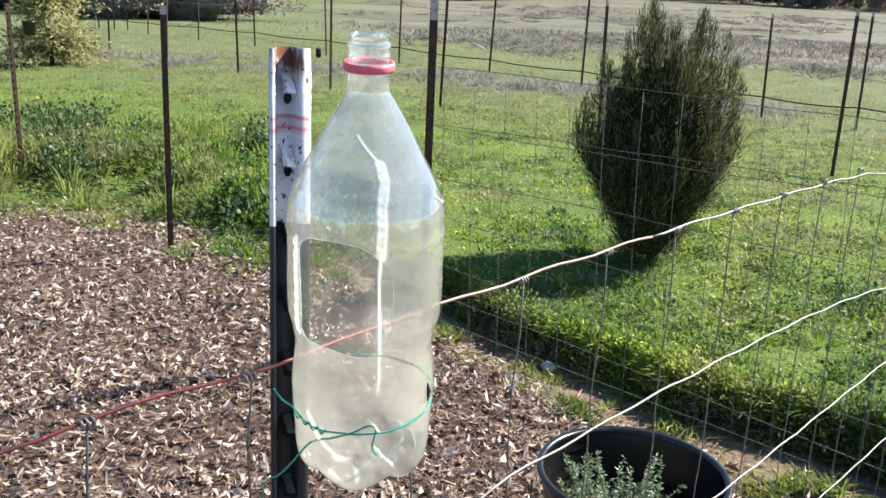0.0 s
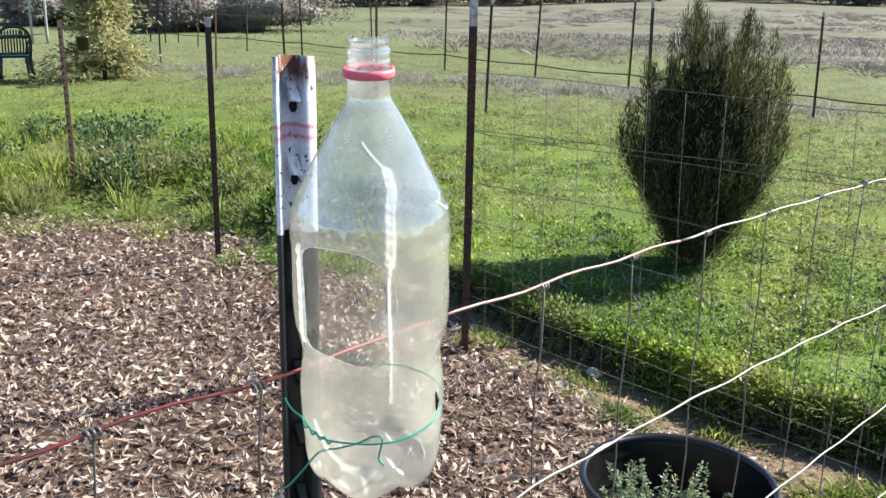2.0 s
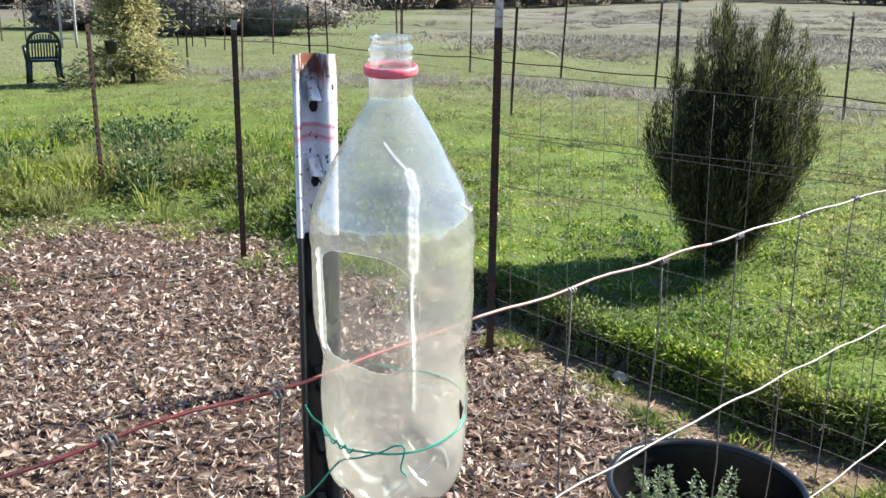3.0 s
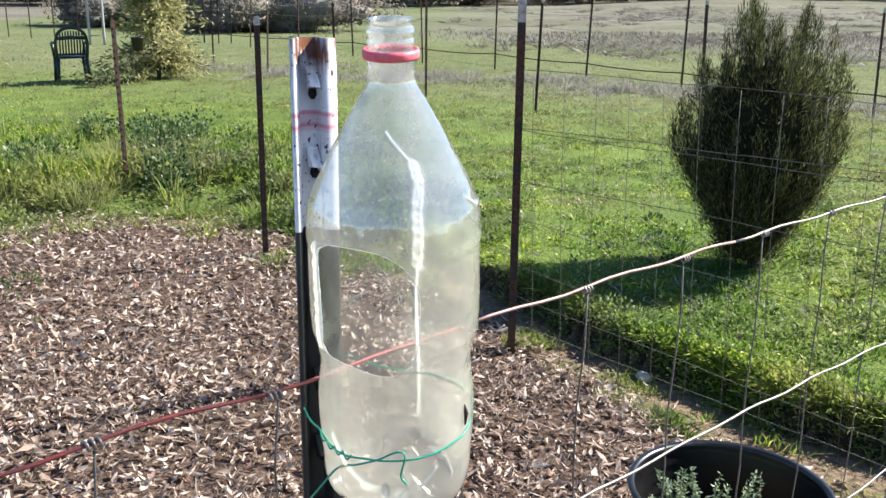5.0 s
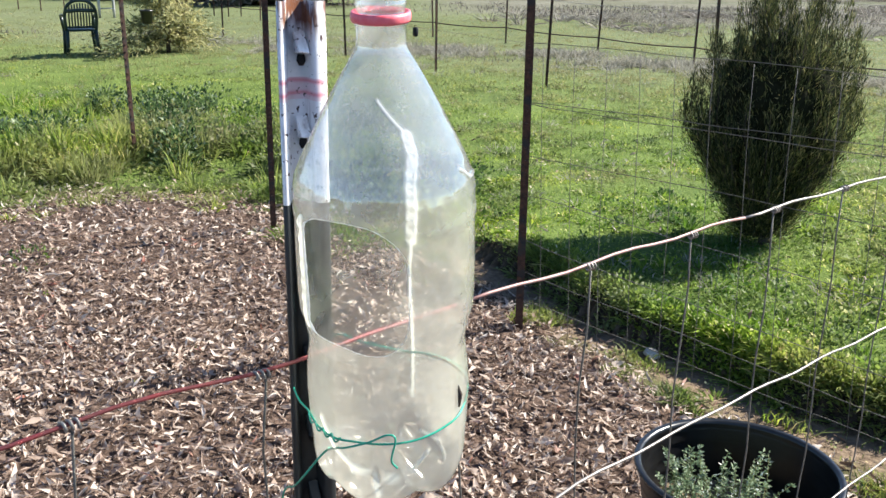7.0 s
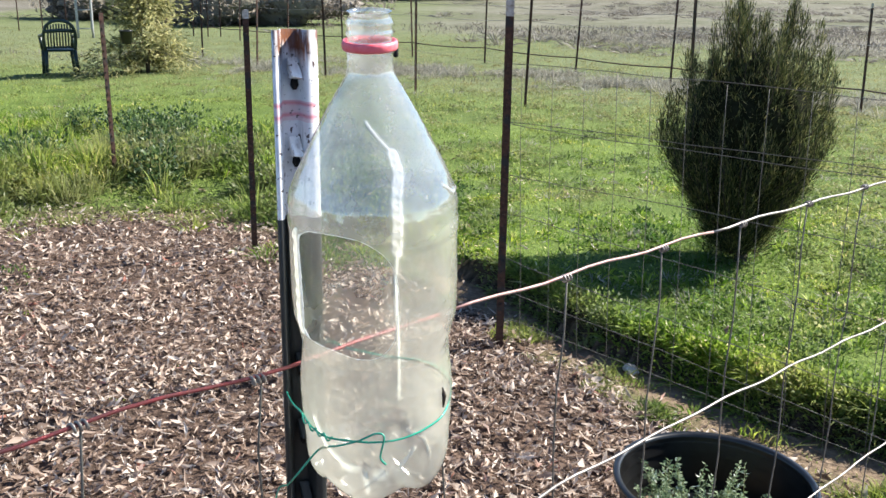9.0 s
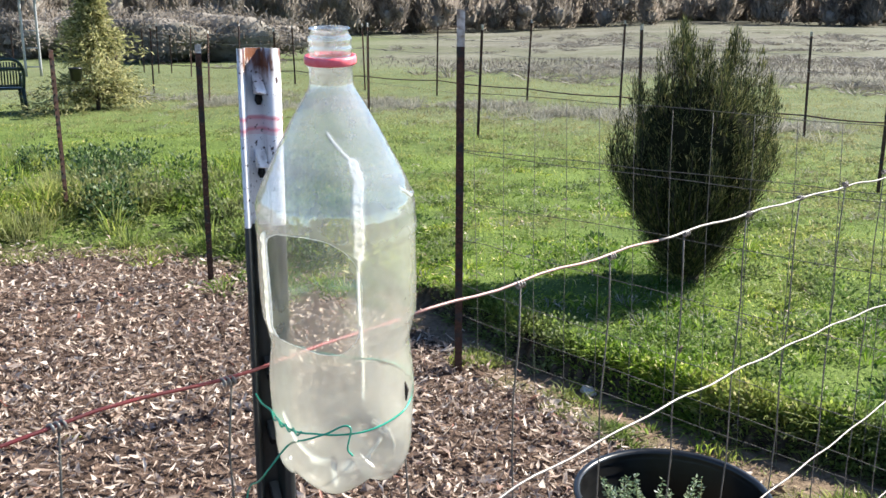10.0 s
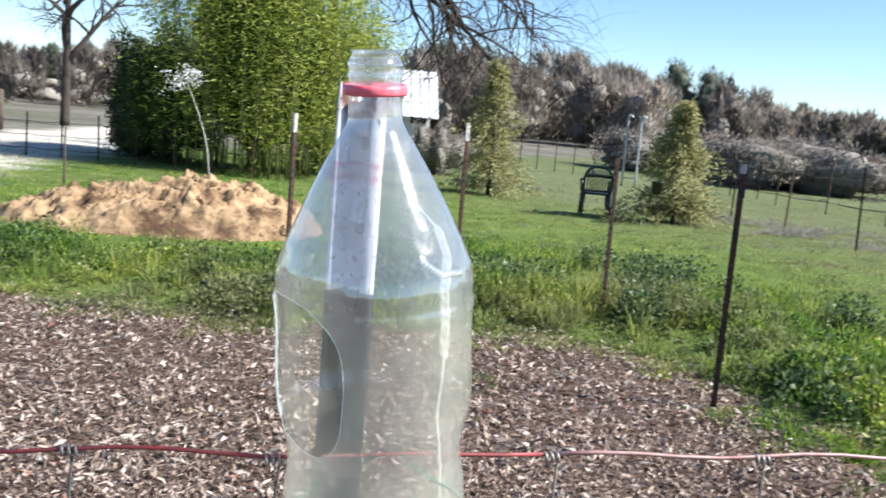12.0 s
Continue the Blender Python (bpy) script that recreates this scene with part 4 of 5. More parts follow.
# ---- plastic garden chair ----
def garden_chair(x, y, turn):
    ob = blank("garden_chair", (x, y, ground_z(x, y)))
    ob.rotation_euler = (0, 0, turn)
    bm = bmesh.new()
    box(bm, (0, 0, 0.41), (0.46, 0.44, 0.025), 0, 0.008)
    part("seat", bm, "chair", ob)
    for sx in (-1, 1):
        for sy in (-1, 1):
            bm = bmesh.new()
            sweep(bm, ((sx * 0.25, sy * 0.25, 0.0), (sx * 0.225, sy * 0.215, 0.42)), (0.024, 0.034), 8)
            if sy < 0:
                sweep(bm, ((sx * 0.235, -0.215, 0.41), (sx * 0.265, -0.2, 0.63)), (0.03, 0.028), 8)
            part("leg", bm, "chair", ob)
        bm = bmesh.new()
        sweep(bm, smooth_line(((sx * 0.27, -0.24, 0.62), (sx * 0.275, 0.0, 0.65), (sx * 0.25, 0.22, 0.66)), 4), 0.026, 8)
        part("armrest", bm, "chair", ob)
    back = blank("backrest")
    back.parent = ob
    bm = bmesh.new()
    arch = [(-0.235, 0.21, 0.41), (-0.25, 0.25, 0.64), (-0.215, 0.285, 0.80), (-0.12, 0.30, 0.885), (0, 0.305, 0.905), (0.12, 0.30, 0.885), (0.215, 0.285, 0.80), (0.25, 0.25, 0.64), (0.235, 0.21, 0.41)]
    sweep(bm, smooth_line(arch, 4), 0.026, 8)
    part("rim", bm, "chair", back)
    for k in range(9):
        px = -0.18 + 0.045 * k
        bm = bmesh.new()
        sweep(bm, ((px, 0.215, 0.45), (px * 1.02, 0.255, 0.62), (px * 0.95, 0.295, 0.86 - 1.2 * px * px)), 0.0125, 6)
        part("slat", bm, "chair", back)
    bm = bmesh.new()
    sweep(bm, ((-0.235, 0.222, 0.47), (0.235, 0.222, 0.47)), 0.018, 6)
    part("crossbar", bm, "chair", back)
    bm = bmesh.new()
    sweep(bm, ((-0.235, 0.285, 0.735), (0, 0.30, 0.75), (0.235, 0.285, 0.735)), 0.03, 6)
    part("crossbar", bm, "chair", back)
    return tagged(ob, "dark green plastic garden armchair with slatted back on grass", "chair")


garden_chair(-7.55, 15.25, radians(212))


# ---- trees ----
def bare_limbs(bm, start, direction, length, radius, depth, rng, droop=0.0, tips=None):
    p, d = Vector(start), Vector(direction).normalized()
    pts, rad = [p.copy()], [radius]
    n = 5
    for k in range(n):
        d = (d + Vector(rng.normal(0, 0.22, 3)) + Vector((0, 0, -droop))).normalized()
        p = p + d * length / n
        pts.append(p.copy())
        rad.append(radius * (1 - 0.7 * (k + 1) / n))
        if depth > 0 and k > 0:
            for q in range(2 if depth > 1 else 1):
                side = Vector(rng.normal(0, 1, 3))
                side = (side - d * side.dot(d)).normalized()
                bare_limbs(bm, p, d * 0.6 + side * 0.8, length * rng.uniform(0.45, 0.7), rad[-1] * 0.65, depth - 1, rng, droop, tips)
    sweep(bm, pts, rad, 6 if depth > 1 else 3)
    if tips is not None:
        tips.append(pts[-1])


def bare_oak(x, y, h, seed, main, droop, label):
    rng = np.random.default_rng(seed)
    ob = blank("bare_tree", (x, y, ground_z(x, y)))
    bm = bmesh.new()
    sweep(bm, smooth_line([(0, 0, -0.1), (0.05, 0, h * 0.2), (0.0, 0.05, h * 0.45), (0.1, 0, h * 0.7)], 4), [h * 0.025 - h * 0.0011 * k for k in range(13)], 10)
    part("trunk", bm, "bark", ob)
    for base, d, ln in main:
        bm = bmesh.new()
        bare_limbs(bm, base, d, ln, h * 0.016, 3, rng, droop)
        part("limb", bm, "bark", ob)
    return tagged(ob, label, "tree")


bare_oak(-17.6, 18.7, 9.0, 3, (((0, 0, 4.6), (0.75, 0.5, 0.55), 4.2), ((0.1, 0, 5.4), (0.8, 0.6, 0.25), 5.4), ((0, 0, 6.0), (0.7, 0.6, 0.15), 6.6), ((0, 0, 4.8), (0.6, 0.2, 0.9), 3.0), ((0, 0, 5.6), (0.85, 0.7, 0.0), 4.6)), 0.14, "tall leafless oak with drooping crooked branches")
bare_oak(-33.5, 21.0, 8.0, 11, (((0, 0, 2.4), (0.5, 0.3, 0.8), 3.6), ((0, 0, 3.0), (-0.6, 0.1, 0.7), 3.6), ((0, 0, 4.0), (0.6, -0.3, 0.6), 3.4), ((0, 0, 4.6), (-0.3, -0.2, 0.9), 3)), 0.02, "dark leafless oak standing beyond the gravel lane")


def wispy_conifer(x, y, h, w, label):
    ob = blank("young_conifer", (x, y, ground_z(x, y)))
    bm = bmesh.new()
    sweep(bm, ((0, 0, -0.05), (0.02, 0, h * 0.5), (0, 0, h * 0.97)), (h * 0.018, h * 0.012, 0.004), 6)
    cs, ds = [], []
    for k in range(260):
        f = RNG.uniform(0.0, 1) ** 1.15
        f = (int(f * 9) + 0.75 * RNG.uniform()) / 9
        a = RNG.uniform(0, 2 * math.pi)
        lop = 1 + 0.28 * math.sin(3 * a + 7 * f + h) + 0.2 * math.sin(11 * f + 2 * a)
        r = w * 0.5 * (1 - f) ** 0.8 * RNG.uniform(0.25, 1.15) * lop + 0.05
        zz = h * (0.05 + 0.93 * f)
        e = Vector((r * math.cos(a), r * math.sin(a), max(0.04, zz - 0.22 * r + 0.1 * r * RNG.normal())))
        s = Vector((0, 0, zz + 0.02))
        mid = s.lerp(e, 0.55) + Vector((0, 0, 0.10 * r))
        if k % 2:
            sweep(bm, (s, mid, e), (0.008, 0.005, 0.002), 4)
        for q in range(34):
            g = RNG.uniform(0.25, 1.08)
            c = s.lerp(mid, g / 0.55) if g < 0.55 else mid.lerp(e, (g - 0.55) / 0.45)
            cs.append(c + Vector(RNG.normal(0, 0.045, 3)) - Vector((0, 0, 0.05 * RNG.uniform())))
            ds.append((math.cos(a) * 0.7, math.sin(a) * 0.7, -0.15))
    part("trunk", bm, "bark", ob)
    leaf_cloud("crown", cs, ds, 0.12, 0.015, "wispy", ob, jitter=0.6)
    return tagged(ob, label, "tree")


wispy_conifer(-6.15, 15.55, 2.2, 1.95, "young wispy yellow-green conifer on the grass")
wispy_conifer(-10.9, 16.8, 2.95, 2.0, "taller young yellow-green conifer beside the grass")


def bamboo(x, y, r, h):
    ob = blank("bamboo_clump", (x, y, ground_z(x, y)))
    cs, ds = [], []
    for k in range(170):
        a, rr = RNG.uniform(0, 2 * math.pi), r * math.sqrt(RNG.uniform())
        x0, y0 = rr * math.cos(a) * 1.35, rr * math.sin(a)
        hh = h * RNG.uniform(0.62, 1.0) * (1 - 0.25 * (rr / r) ** 2)
        lx, ly = x0 * 0.25 + RNG.normal(0, 0.25), y0 * 0.25 + RNG.normal(0, 0.25)
        if k % 6 == 0:
            # lower canes arching out at one side
            x0, y0, hh = 0.69 * r + RNG.normal(0, 0.3), 0.72 * r + RNG.normal(0, 0.3), h * RNG.uniform(0.38, 0.58)
            lx, ly = RNG.uniform(0.2, 0.75), RNG.uniform(0.2, 0.75)
        p = smooth_line([(x0, y0, -0.05), (x0 + lx * 0.25, y0 + ly * 0.25, hh * 0.5), (x0 + lx, y0 + ly, hh)], 3)
        part("culm", sweep(bmesh.new(), p, [0.018, 0.016, 0.014, 0.012, 0.009, 0.006, 0.003], 4), "culm", ob)
        for q in range(330):
            f = RNG.uniform(0.14, 1) ** 0.8
            i = min(int(f * 6), 5)
            c = p[i].lerp(p[i + 1], f * 6 - i)
            cs.append(c + Vector(RNG.normal(0, 0.18 + 0.34 * math.sin(math.pi * f) ** 2, 3)))
            ds.append((*RNG.normal(0, 0.8, 2), -0.2))
    # dark solid core: shade among the crowded stems and leaves, put into its colour
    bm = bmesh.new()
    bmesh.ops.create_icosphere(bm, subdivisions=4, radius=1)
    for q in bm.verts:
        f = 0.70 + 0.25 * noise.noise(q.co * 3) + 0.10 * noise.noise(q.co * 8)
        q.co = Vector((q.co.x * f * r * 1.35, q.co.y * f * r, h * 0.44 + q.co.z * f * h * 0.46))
    part("inner_core", bm, "foliage_shade", ob)
    leaf_cloud("crown", cs, ds, 0.15, 0.014, "bamboo", ob, jitter=0.4)
    return tagged(ob, "broad clump of tall yellow-green bamboo with dense leaves", "bamboo")


bamboo(-15.95, 14.75, 1.68, 6.9)


def blossom_tree(x, y, h):
    ob = blank("blossom_tree", (x, y, ground_z(x, y)))
    bm = bmesh.new()
    rng = np.random.default_rng(5)
    tips = []
    sweep(bm, smooth_line([(0.12, 0.1, -0.05), (0.05, 0.04, h * 0.3), (-0.06, -0.08, h * 0.55), (-0.30, -0.18, h * 0.8)], 3), [0.014 - 0.0008 * k for k in range(10)], 6)
    for d in ((-0.5, 0, 0.9), (0.2, 0.1, 1), (-0.9, -0.3, 0.4), (0.3, -0.4, 0.7), (-0.2, 0.5, 0.8)):
        bare_limbs(bm, (-0.32, -0.18, h * 0.76), d, 0.34, 0.007, 1, rng, 0, tips)
    part("trunk", bm, "stone", ob, "pale slender trunk")
    cs = [p + Vector(rng.normal(0, 0.07, 3)) for p in tips for _ in range(11)]
    leaf_cloud("blossom", cs, rng.normal(0, 1, (len(cs), 3)), 0.045, 0.018, "blossom", ob)
    return tagged(ob, "small slender tree in white blossom", "tree")


blossom_tree(-14.45, 11.95, 2.25)


# dark evergreen hedge and mesh fence beside the bamboo
def hedge(name, x, y, size, n, mat, label, category, leaf=0.2):
    ob = blank(name, (x, y, ground_z(x, y)))
    v = RNG.normal(0, 1, (n, 3))
    v /= np.linalg.norm(v, axis=1)[:, None]
    v *= RNG.uniform(0.35, 1.0, (n, 1)) ** 0.4 * (1 + 0.25 * np.sin(v[:, :1] * 7 + v[:, 1:2] * 5))
    c = v * np.array(size) * 0.5 + (0, 0, size[2] * 0.42)
    c = c[c[:, 2] > 0]
    bm = bmesh.new()
    rng = np.random.default_rng(int(abs(x * 10)))
    for k in range(1 if leaf < 0.18 else 9):
        a = k * 0.7
        sweep(bm, ((0.1 * math.cos(a), 0.1 * math.sin(a), -0.05), (size[0] * 0.2 * math.cos(a), size[1] * 0.2 * math.sin(a), size[2] * 0.4), (size[0] * 0.3 * math.cos(a), size[1] * 0.3 * math.sin(a), size[2] * 0.75)), (0.05, 0.03, 0.008), 5)
    part("stems", bm, "bark", ob)
    # solid core; on evergreens its dark green stands for inner shade
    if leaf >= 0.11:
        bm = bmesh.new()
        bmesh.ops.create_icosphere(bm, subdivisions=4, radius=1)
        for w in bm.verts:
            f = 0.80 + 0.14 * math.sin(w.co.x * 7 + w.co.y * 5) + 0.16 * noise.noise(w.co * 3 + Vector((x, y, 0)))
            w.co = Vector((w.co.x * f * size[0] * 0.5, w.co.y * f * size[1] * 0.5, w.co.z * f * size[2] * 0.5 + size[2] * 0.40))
        part("inner_core", bm, "thicket" if mat == "twig" else "foliage_shade", ob)
    leaf_cloud("crown", c, v[:len(c)] * 0.6 + (0, 0, 0.4), leaf, leaf * 0.16, mat, ob, jitter=0.6)
    return tagged(ob, label, category)


hedge("evergreen_shrub", -19.9, 14.9, (3.2, 2.4, 3.3), 7500, "dark_shrub", "dark evergreen shrub beside the bamboo", "shrub", 0.15)
hedge("evergreen_shrub", -18.3, 13.9, (3.0, 2.0, 3.0), 6500, "dark_shrub", "low dark green shrub in front of bamboo", "shrub", 0.13)
hedge("shrub", -15.2, 20.6, (1.8, 1.8, 1.5), 3000, "twig", "grey leafless shrub near the shed", "shrub", 0.12)
hedge("bramble_thicket", -9.5, 33.5, (9, 4, 1.9), 8000, "twig", "brown leafless bramble thicket at the field's edge", "thicket", 0.2)
hedge("bramble_thicket", -15.5, 36.0, (6, 4, 1.8), 5000, "twig", "brown leafless bramble thicket at the field's edge", "thicket", 0.2)



# ---- far woods, one belt of small clumps and bare crowns ----
SKYLINE = ((-100, 0.02), (-60, 0.014), (-55, 0.026), (-45, 0.034), (-38, 0.050), (-33, 0.048), (-28, 0.053), (-24, 0.036), (-21, 0.046), (-18, 0.024), (-14, 0.018), (-10, 0.015), (-5, 0.017), (0, 0.018), (5, 0.024), (10, 0.026), (16, 0.021), (42, 0.02))
GREEN_OAKS = ((-8.4, 0.0294, 1.5), (-4.0, 0.041, 2.0), (0.4, 0.0486, 2.2), (5.3, 0.0509, 2.0), (13.3, 0.039, 2.1), (-28.4, 0.058, 4.2), (-26.3, 0.049, 3.4), (-22.6, 0.057, 3.6), (-20.7, 0.050, 3.4), (-33.5, 0.051, 3.8), (-36.3, 0.059, 3.4), (-15.6, 0.026, 1.2), (-58.5, 0.02, 1.6), (18.0, 0.034, 2.0), (-41.0, 0.05, 3.2))


def far_woods():
    rng = np.random.default_rng(21)
    ball = bmesh.new()
    bmesh.ops.create_icosphere(ball, subdivisions=2, radius=1)
    bv = np.array([v.co[:] for v in ball.verts])
    bt = np.array([[v.index for v in f.verts] for f in ball.faces])
    ball.free()
    sizes = {}
    grey_v, grey_t, grey_core_v, grey_core_t, green_v, green_t, green_core_v, green_core_t = ([] for _ in range(8))

    def add(v, t, out_v, out_t):
        out_t.append(t + sizes.setdefault(id(out_v), 0))
        out_v.append(v)
        sizes[id(out_v)] += len(v)

    def lobe(c, rx, rz, n, sz, shell, core):
        """One rounded mass of a crown: a lumpy inside and a fringe of small twigs facing outward."""
        q = rng.uniform(0, 6, 3)
        lump = 0.88 + 0.15 * np.sin(bv[:, :1] * 5 + q[0]) * np.sin(bv[:, 2:] * 6 + q[1]) + 0.09 * np.sin(bv[:, 1:2] * 9 + q[2]) * np.sin(bv[:, 2:] * 11 + q[0]) + 0.05 * rng.normal(0, 1, (len(bv), 1))
        add(bv * lump * (rx * 0.74, rx * 0.74, rz * 0.74) + c, bt, *core)
        d = rng.normal(0, 1, (n, 3))
        d /= np.linalg.norm(d, axis=1)[:, None]
        p = d * (rx, rx, rz) * rng.uniform(0.62, 1.15, (n, 1)) + c
        nrm = d + rng.normal(0, 0.6, (n, 3))
        nrm /= np.linalg.norm(nrm, axis=1)[:, None]
        u = np.cross(nrm, rng.normal(0, 1, (n, 3)))
        u /= np.linalg.norm(u, axis=1)[:, None] + 1e-9
        w = np.cross(nrm, u)
        k = sz * rng.uniform(0.5, 1.4, (n, 1))
        # slender twigs, reaching up and out
        w = w * 0.5 + d * 0.35 + (0, 0, 0.75)
        tri = np.stack((p - u * k * 0.22, p + u * k * 0.22, p + w * k * 1.5), 1)
        add(tri.reshape(-1, 3), np.arange(n * 3).reshape(-1, 3), *shell)

    sky_a, sky_e = zip(*SKYLINE)
    for k in range(440):
        deg = rng.uniform(-20, 28) if k >= 330 else rng.uniform(-72, 32) if k % 10 else rng.uniform(-100, 42)
        az = radians(deg)
        d = rng.uniform(68, 96) + 20 * float(ramp01(deg, -8, 12))
        x, y = d * math.sin(az), d * math.cos(az)
        z = ground_z(x, y)
        h = (float(np.interp(deg, sky_a, sky_e)) * rng.uniform(0.62, 1.15) - 0.003) * d + 1.69 - z
        h = max(2.6, h)
        wide = h * rng.uniform(0.30, 0.46)
        for q in range(4):
            f = (0.28, 0.5, 0.68, 0.84)[q] + rng.normal(0, 0.05)
            r = wide * (0.62, 0.66, 0.52, 0.34)[q] * rng.uniform(0.75, 1.2)
            lobe((x + rng.normal(0, wide * 0.38), y + rng.normal(0, wide * 0.3), z + h * f), r, h * (0.26, 0.22, 0.18, 0.155)[q], 230, 0.36, (grey_v, grey_t), (grey_core_v, grey_core_t))
    for deg, el, wide in GREEN_OAKS:
        az, d = radians(deg), 92 + 14 * float(ramp01(deg, -8, 12))
        x, y = d * math.sin(az), d * math.cos(az)
        z = ground_z(x, y)
        h = el * d + 1.69 - z
        for q in range(13):
            f = 0.50 + 0.034 * q + rng.normal(0, 0.012)
            r = wide * (0.40 - 0.015 * abs(q - 5)) * rng.uniform(0.85, 1.15)
            lobe((x + rng.normal(0, wide * (0.22 if q < 9 else 0.12)), y + rng.normal(0, wide * 0.2), z + h * f), r, r * 0.95, 240, 0.2, (green_v, green_t), (green_core_v, green_core_t))
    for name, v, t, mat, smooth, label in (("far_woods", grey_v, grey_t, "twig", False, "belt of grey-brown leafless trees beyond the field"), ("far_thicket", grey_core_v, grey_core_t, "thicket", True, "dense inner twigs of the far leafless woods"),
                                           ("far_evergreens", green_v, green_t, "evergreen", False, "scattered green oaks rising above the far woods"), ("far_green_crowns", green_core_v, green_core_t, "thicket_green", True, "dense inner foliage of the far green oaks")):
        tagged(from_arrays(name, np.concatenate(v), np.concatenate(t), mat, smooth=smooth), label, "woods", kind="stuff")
    az = np.radians(np.linspace(-102, 44, 700))
    for d, share in ((88.0, 0.42), (97.0, 0.56), (107.0, 0.68)):
        s = az * d
        rr0 = d + 20 * ramp01(np.degrees(az), -8, 12)
        full = np.interp(np.degrees(az), sky_a, sky_e) * rr0 + 1.69 - ground_z(rr0 * np.sin(az), rr0 * np.cos(az))
        top = full * (share + 0.10 * np.sin(s * 0.31 + d) + 0.08 * np.sin(s * 0.83 + 1.7 * np.sin(s * 0.21)) + 0.03 * np.sin(s * 2.7)) + rng.uniform(-0.12, 0.12, len(az))
        rows = np.linspace(0, 1, 14)[:, None]
        rr = rr0[None, :] + 1.6 * np.sin(s * 0.5)[None, :] * rows + 0.5 * np.sin(s * 1.3 + rows * 9) + rng.normal(0, 0.10, (14, len(az))) + 2.5 * rows ** 2
        vx, vy = rr * np.sin(az), rr * np.cos(az)
        vz = ground_z(vx, vy) - 0.2 + rows * np.maximum(0.8, top)[None, :]
        i = (np.arange(13)[:, None] * len(az) + np.arange(len(az) - 1)[None, :]).ravel()
        n = len(az)
        tris = np.concatenate((np.stack((i, i + n + 1, i + 1), 1), np.stack((i, i + n, i + n + 1), 1)))
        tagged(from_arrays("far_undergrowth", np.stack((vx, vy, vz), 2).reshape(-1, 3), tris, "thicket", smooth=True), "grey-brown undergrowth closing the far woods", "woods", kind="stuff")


far_woods()


# ---- shed, lane fences, gate, soil heap ----
def shed(x, y, turn, L, W, H, R):
    ob = blank("shed", (x, y, ground_z(x, y)))
    ob.rotation_euler = (0, 0, turn)
    bm = bmesh.new()
    for c, s in (((0, -W / 2, H / 2), (L, 0.12, H)), ((0, W / 2, H / 2), (L, 0.12, H)), ((-L / 2 + 0.06, 0, H / 2), (0.12, W - 0.12, H)), ((L / 2 - 0.06, 0, H / 2), (0.12, W - 0.12, H))):
        box(bm, c, s)
    for sx in (-1, 1):
        q = [bm.verts.new((sx * (L / 2 - 0.06), yy, zz)) for yy, zz in ((-W / 2, H), (W / 2, H), (0, H + R))]
        bm.faces.new(q)
    part("wall", bm, "siding", ob, smooth=False)
    for sy in (-1, 1):
        slope = blank("roof")
        slope.parent = ob
        n = int((L + 0.6) / 0.35)
        for k in range(n):
            x0, x1 = -L / 2 - 0.3 + 0.35 * k, -L / 2 - 0.3 + 0.35 * k + 0.345
            bm = bmesh.new()
            e = 0.45
            a = Vector((0, sy * (W / 2 + e), H - R * e / (W / 2)))
            b = Vector((0, 0, H + R + 0.02))
            q = []
            for p in (a, b):
                for xx, up in ((x0, 0.05), (x0 + 0.05, 0.05), (x0 + 0.06, 0.02), (x1, 0.02)):
                    q.append(bm.verts.new((xx, p.y, p.z + up)))
            for j in range(3):
                bm.faces.new((q[j], q[j + 1], q[j + 5], q[j + 4]))
            r = bmesh.ops.extrude_face_region(bm, geom=list(bm.faces))
            bmesh.ops.translate(bm, verts=[g for g in r["geom"] if isinstance(g, bmesh.types.BMVert)], vec=(0, 0, -0.015))
            part("roof_panel", bm, "roof", slope, smooth=False)
    bm = bmesh.new()
    box(bm, (L / 2 - 0.45, -W / 2 - 0.065, H * 0.80), (0.6, 0.03, 0.5))
    part("window", bm, "dark", ob, "dark opening under the eave", smooth=False)
    return tagged(ob, "pale shed with white ribbed metal roof", "shed")


shed(-24.6, 28.9, radians(42), 4.3, 3.4, 1.80, 1.40)


def pipe_gate(x, y, turn):
    ob = blank("pipe_gate", (x, y, ground_z(x, y)))
    ob.rotation_euler = (0, 0, turn)
    for dx in (-0.19, 0.19):
        bm = bmesh.new()
        sweep(bm, smooth_line(((dx, 0, 0), (dx, 0, 1.0), (dx, 0, 1.95), (dx + 0.05, 0, 2.06), (dx + 0.13, 0, 2.0)), 4), 0.035, 8)
        part("post", bm, "pipe", ob)
    for z in (0.25, 0.75, 1.2):
        part("rail", sweep(bmesh.new(), ((-0.19, 0, z), (0.19, 0, z)), 0.018, 6), "pipe", ob)
    return tagged(ob, "narrow pale grey pipe gate in the field fence", "gate")


pipe_gate(-11.6, 25.3, radians(25))
for i in range(17):
    f = i / 16
    x, y = -21.5 + 13.4 * f, 29.5 - 3.3 * f
    if abs(x + 11.6) > 0.4:
        tagged(t_post((x, y), 1.15 + 0.1 * math.sin(i * 3), (0, 0), 0.05, turn=i, white=False), "dark steel T post in the far fence line", "fence post", "far fence posts")
strand("fence_wire", [(-21.5 + 13.4 * f, 29.5 - 3.3 * f) for f in np.linspace(0, 1, 17)], 1.05, 0.008, "galv", "grey wire strung along the far posts")

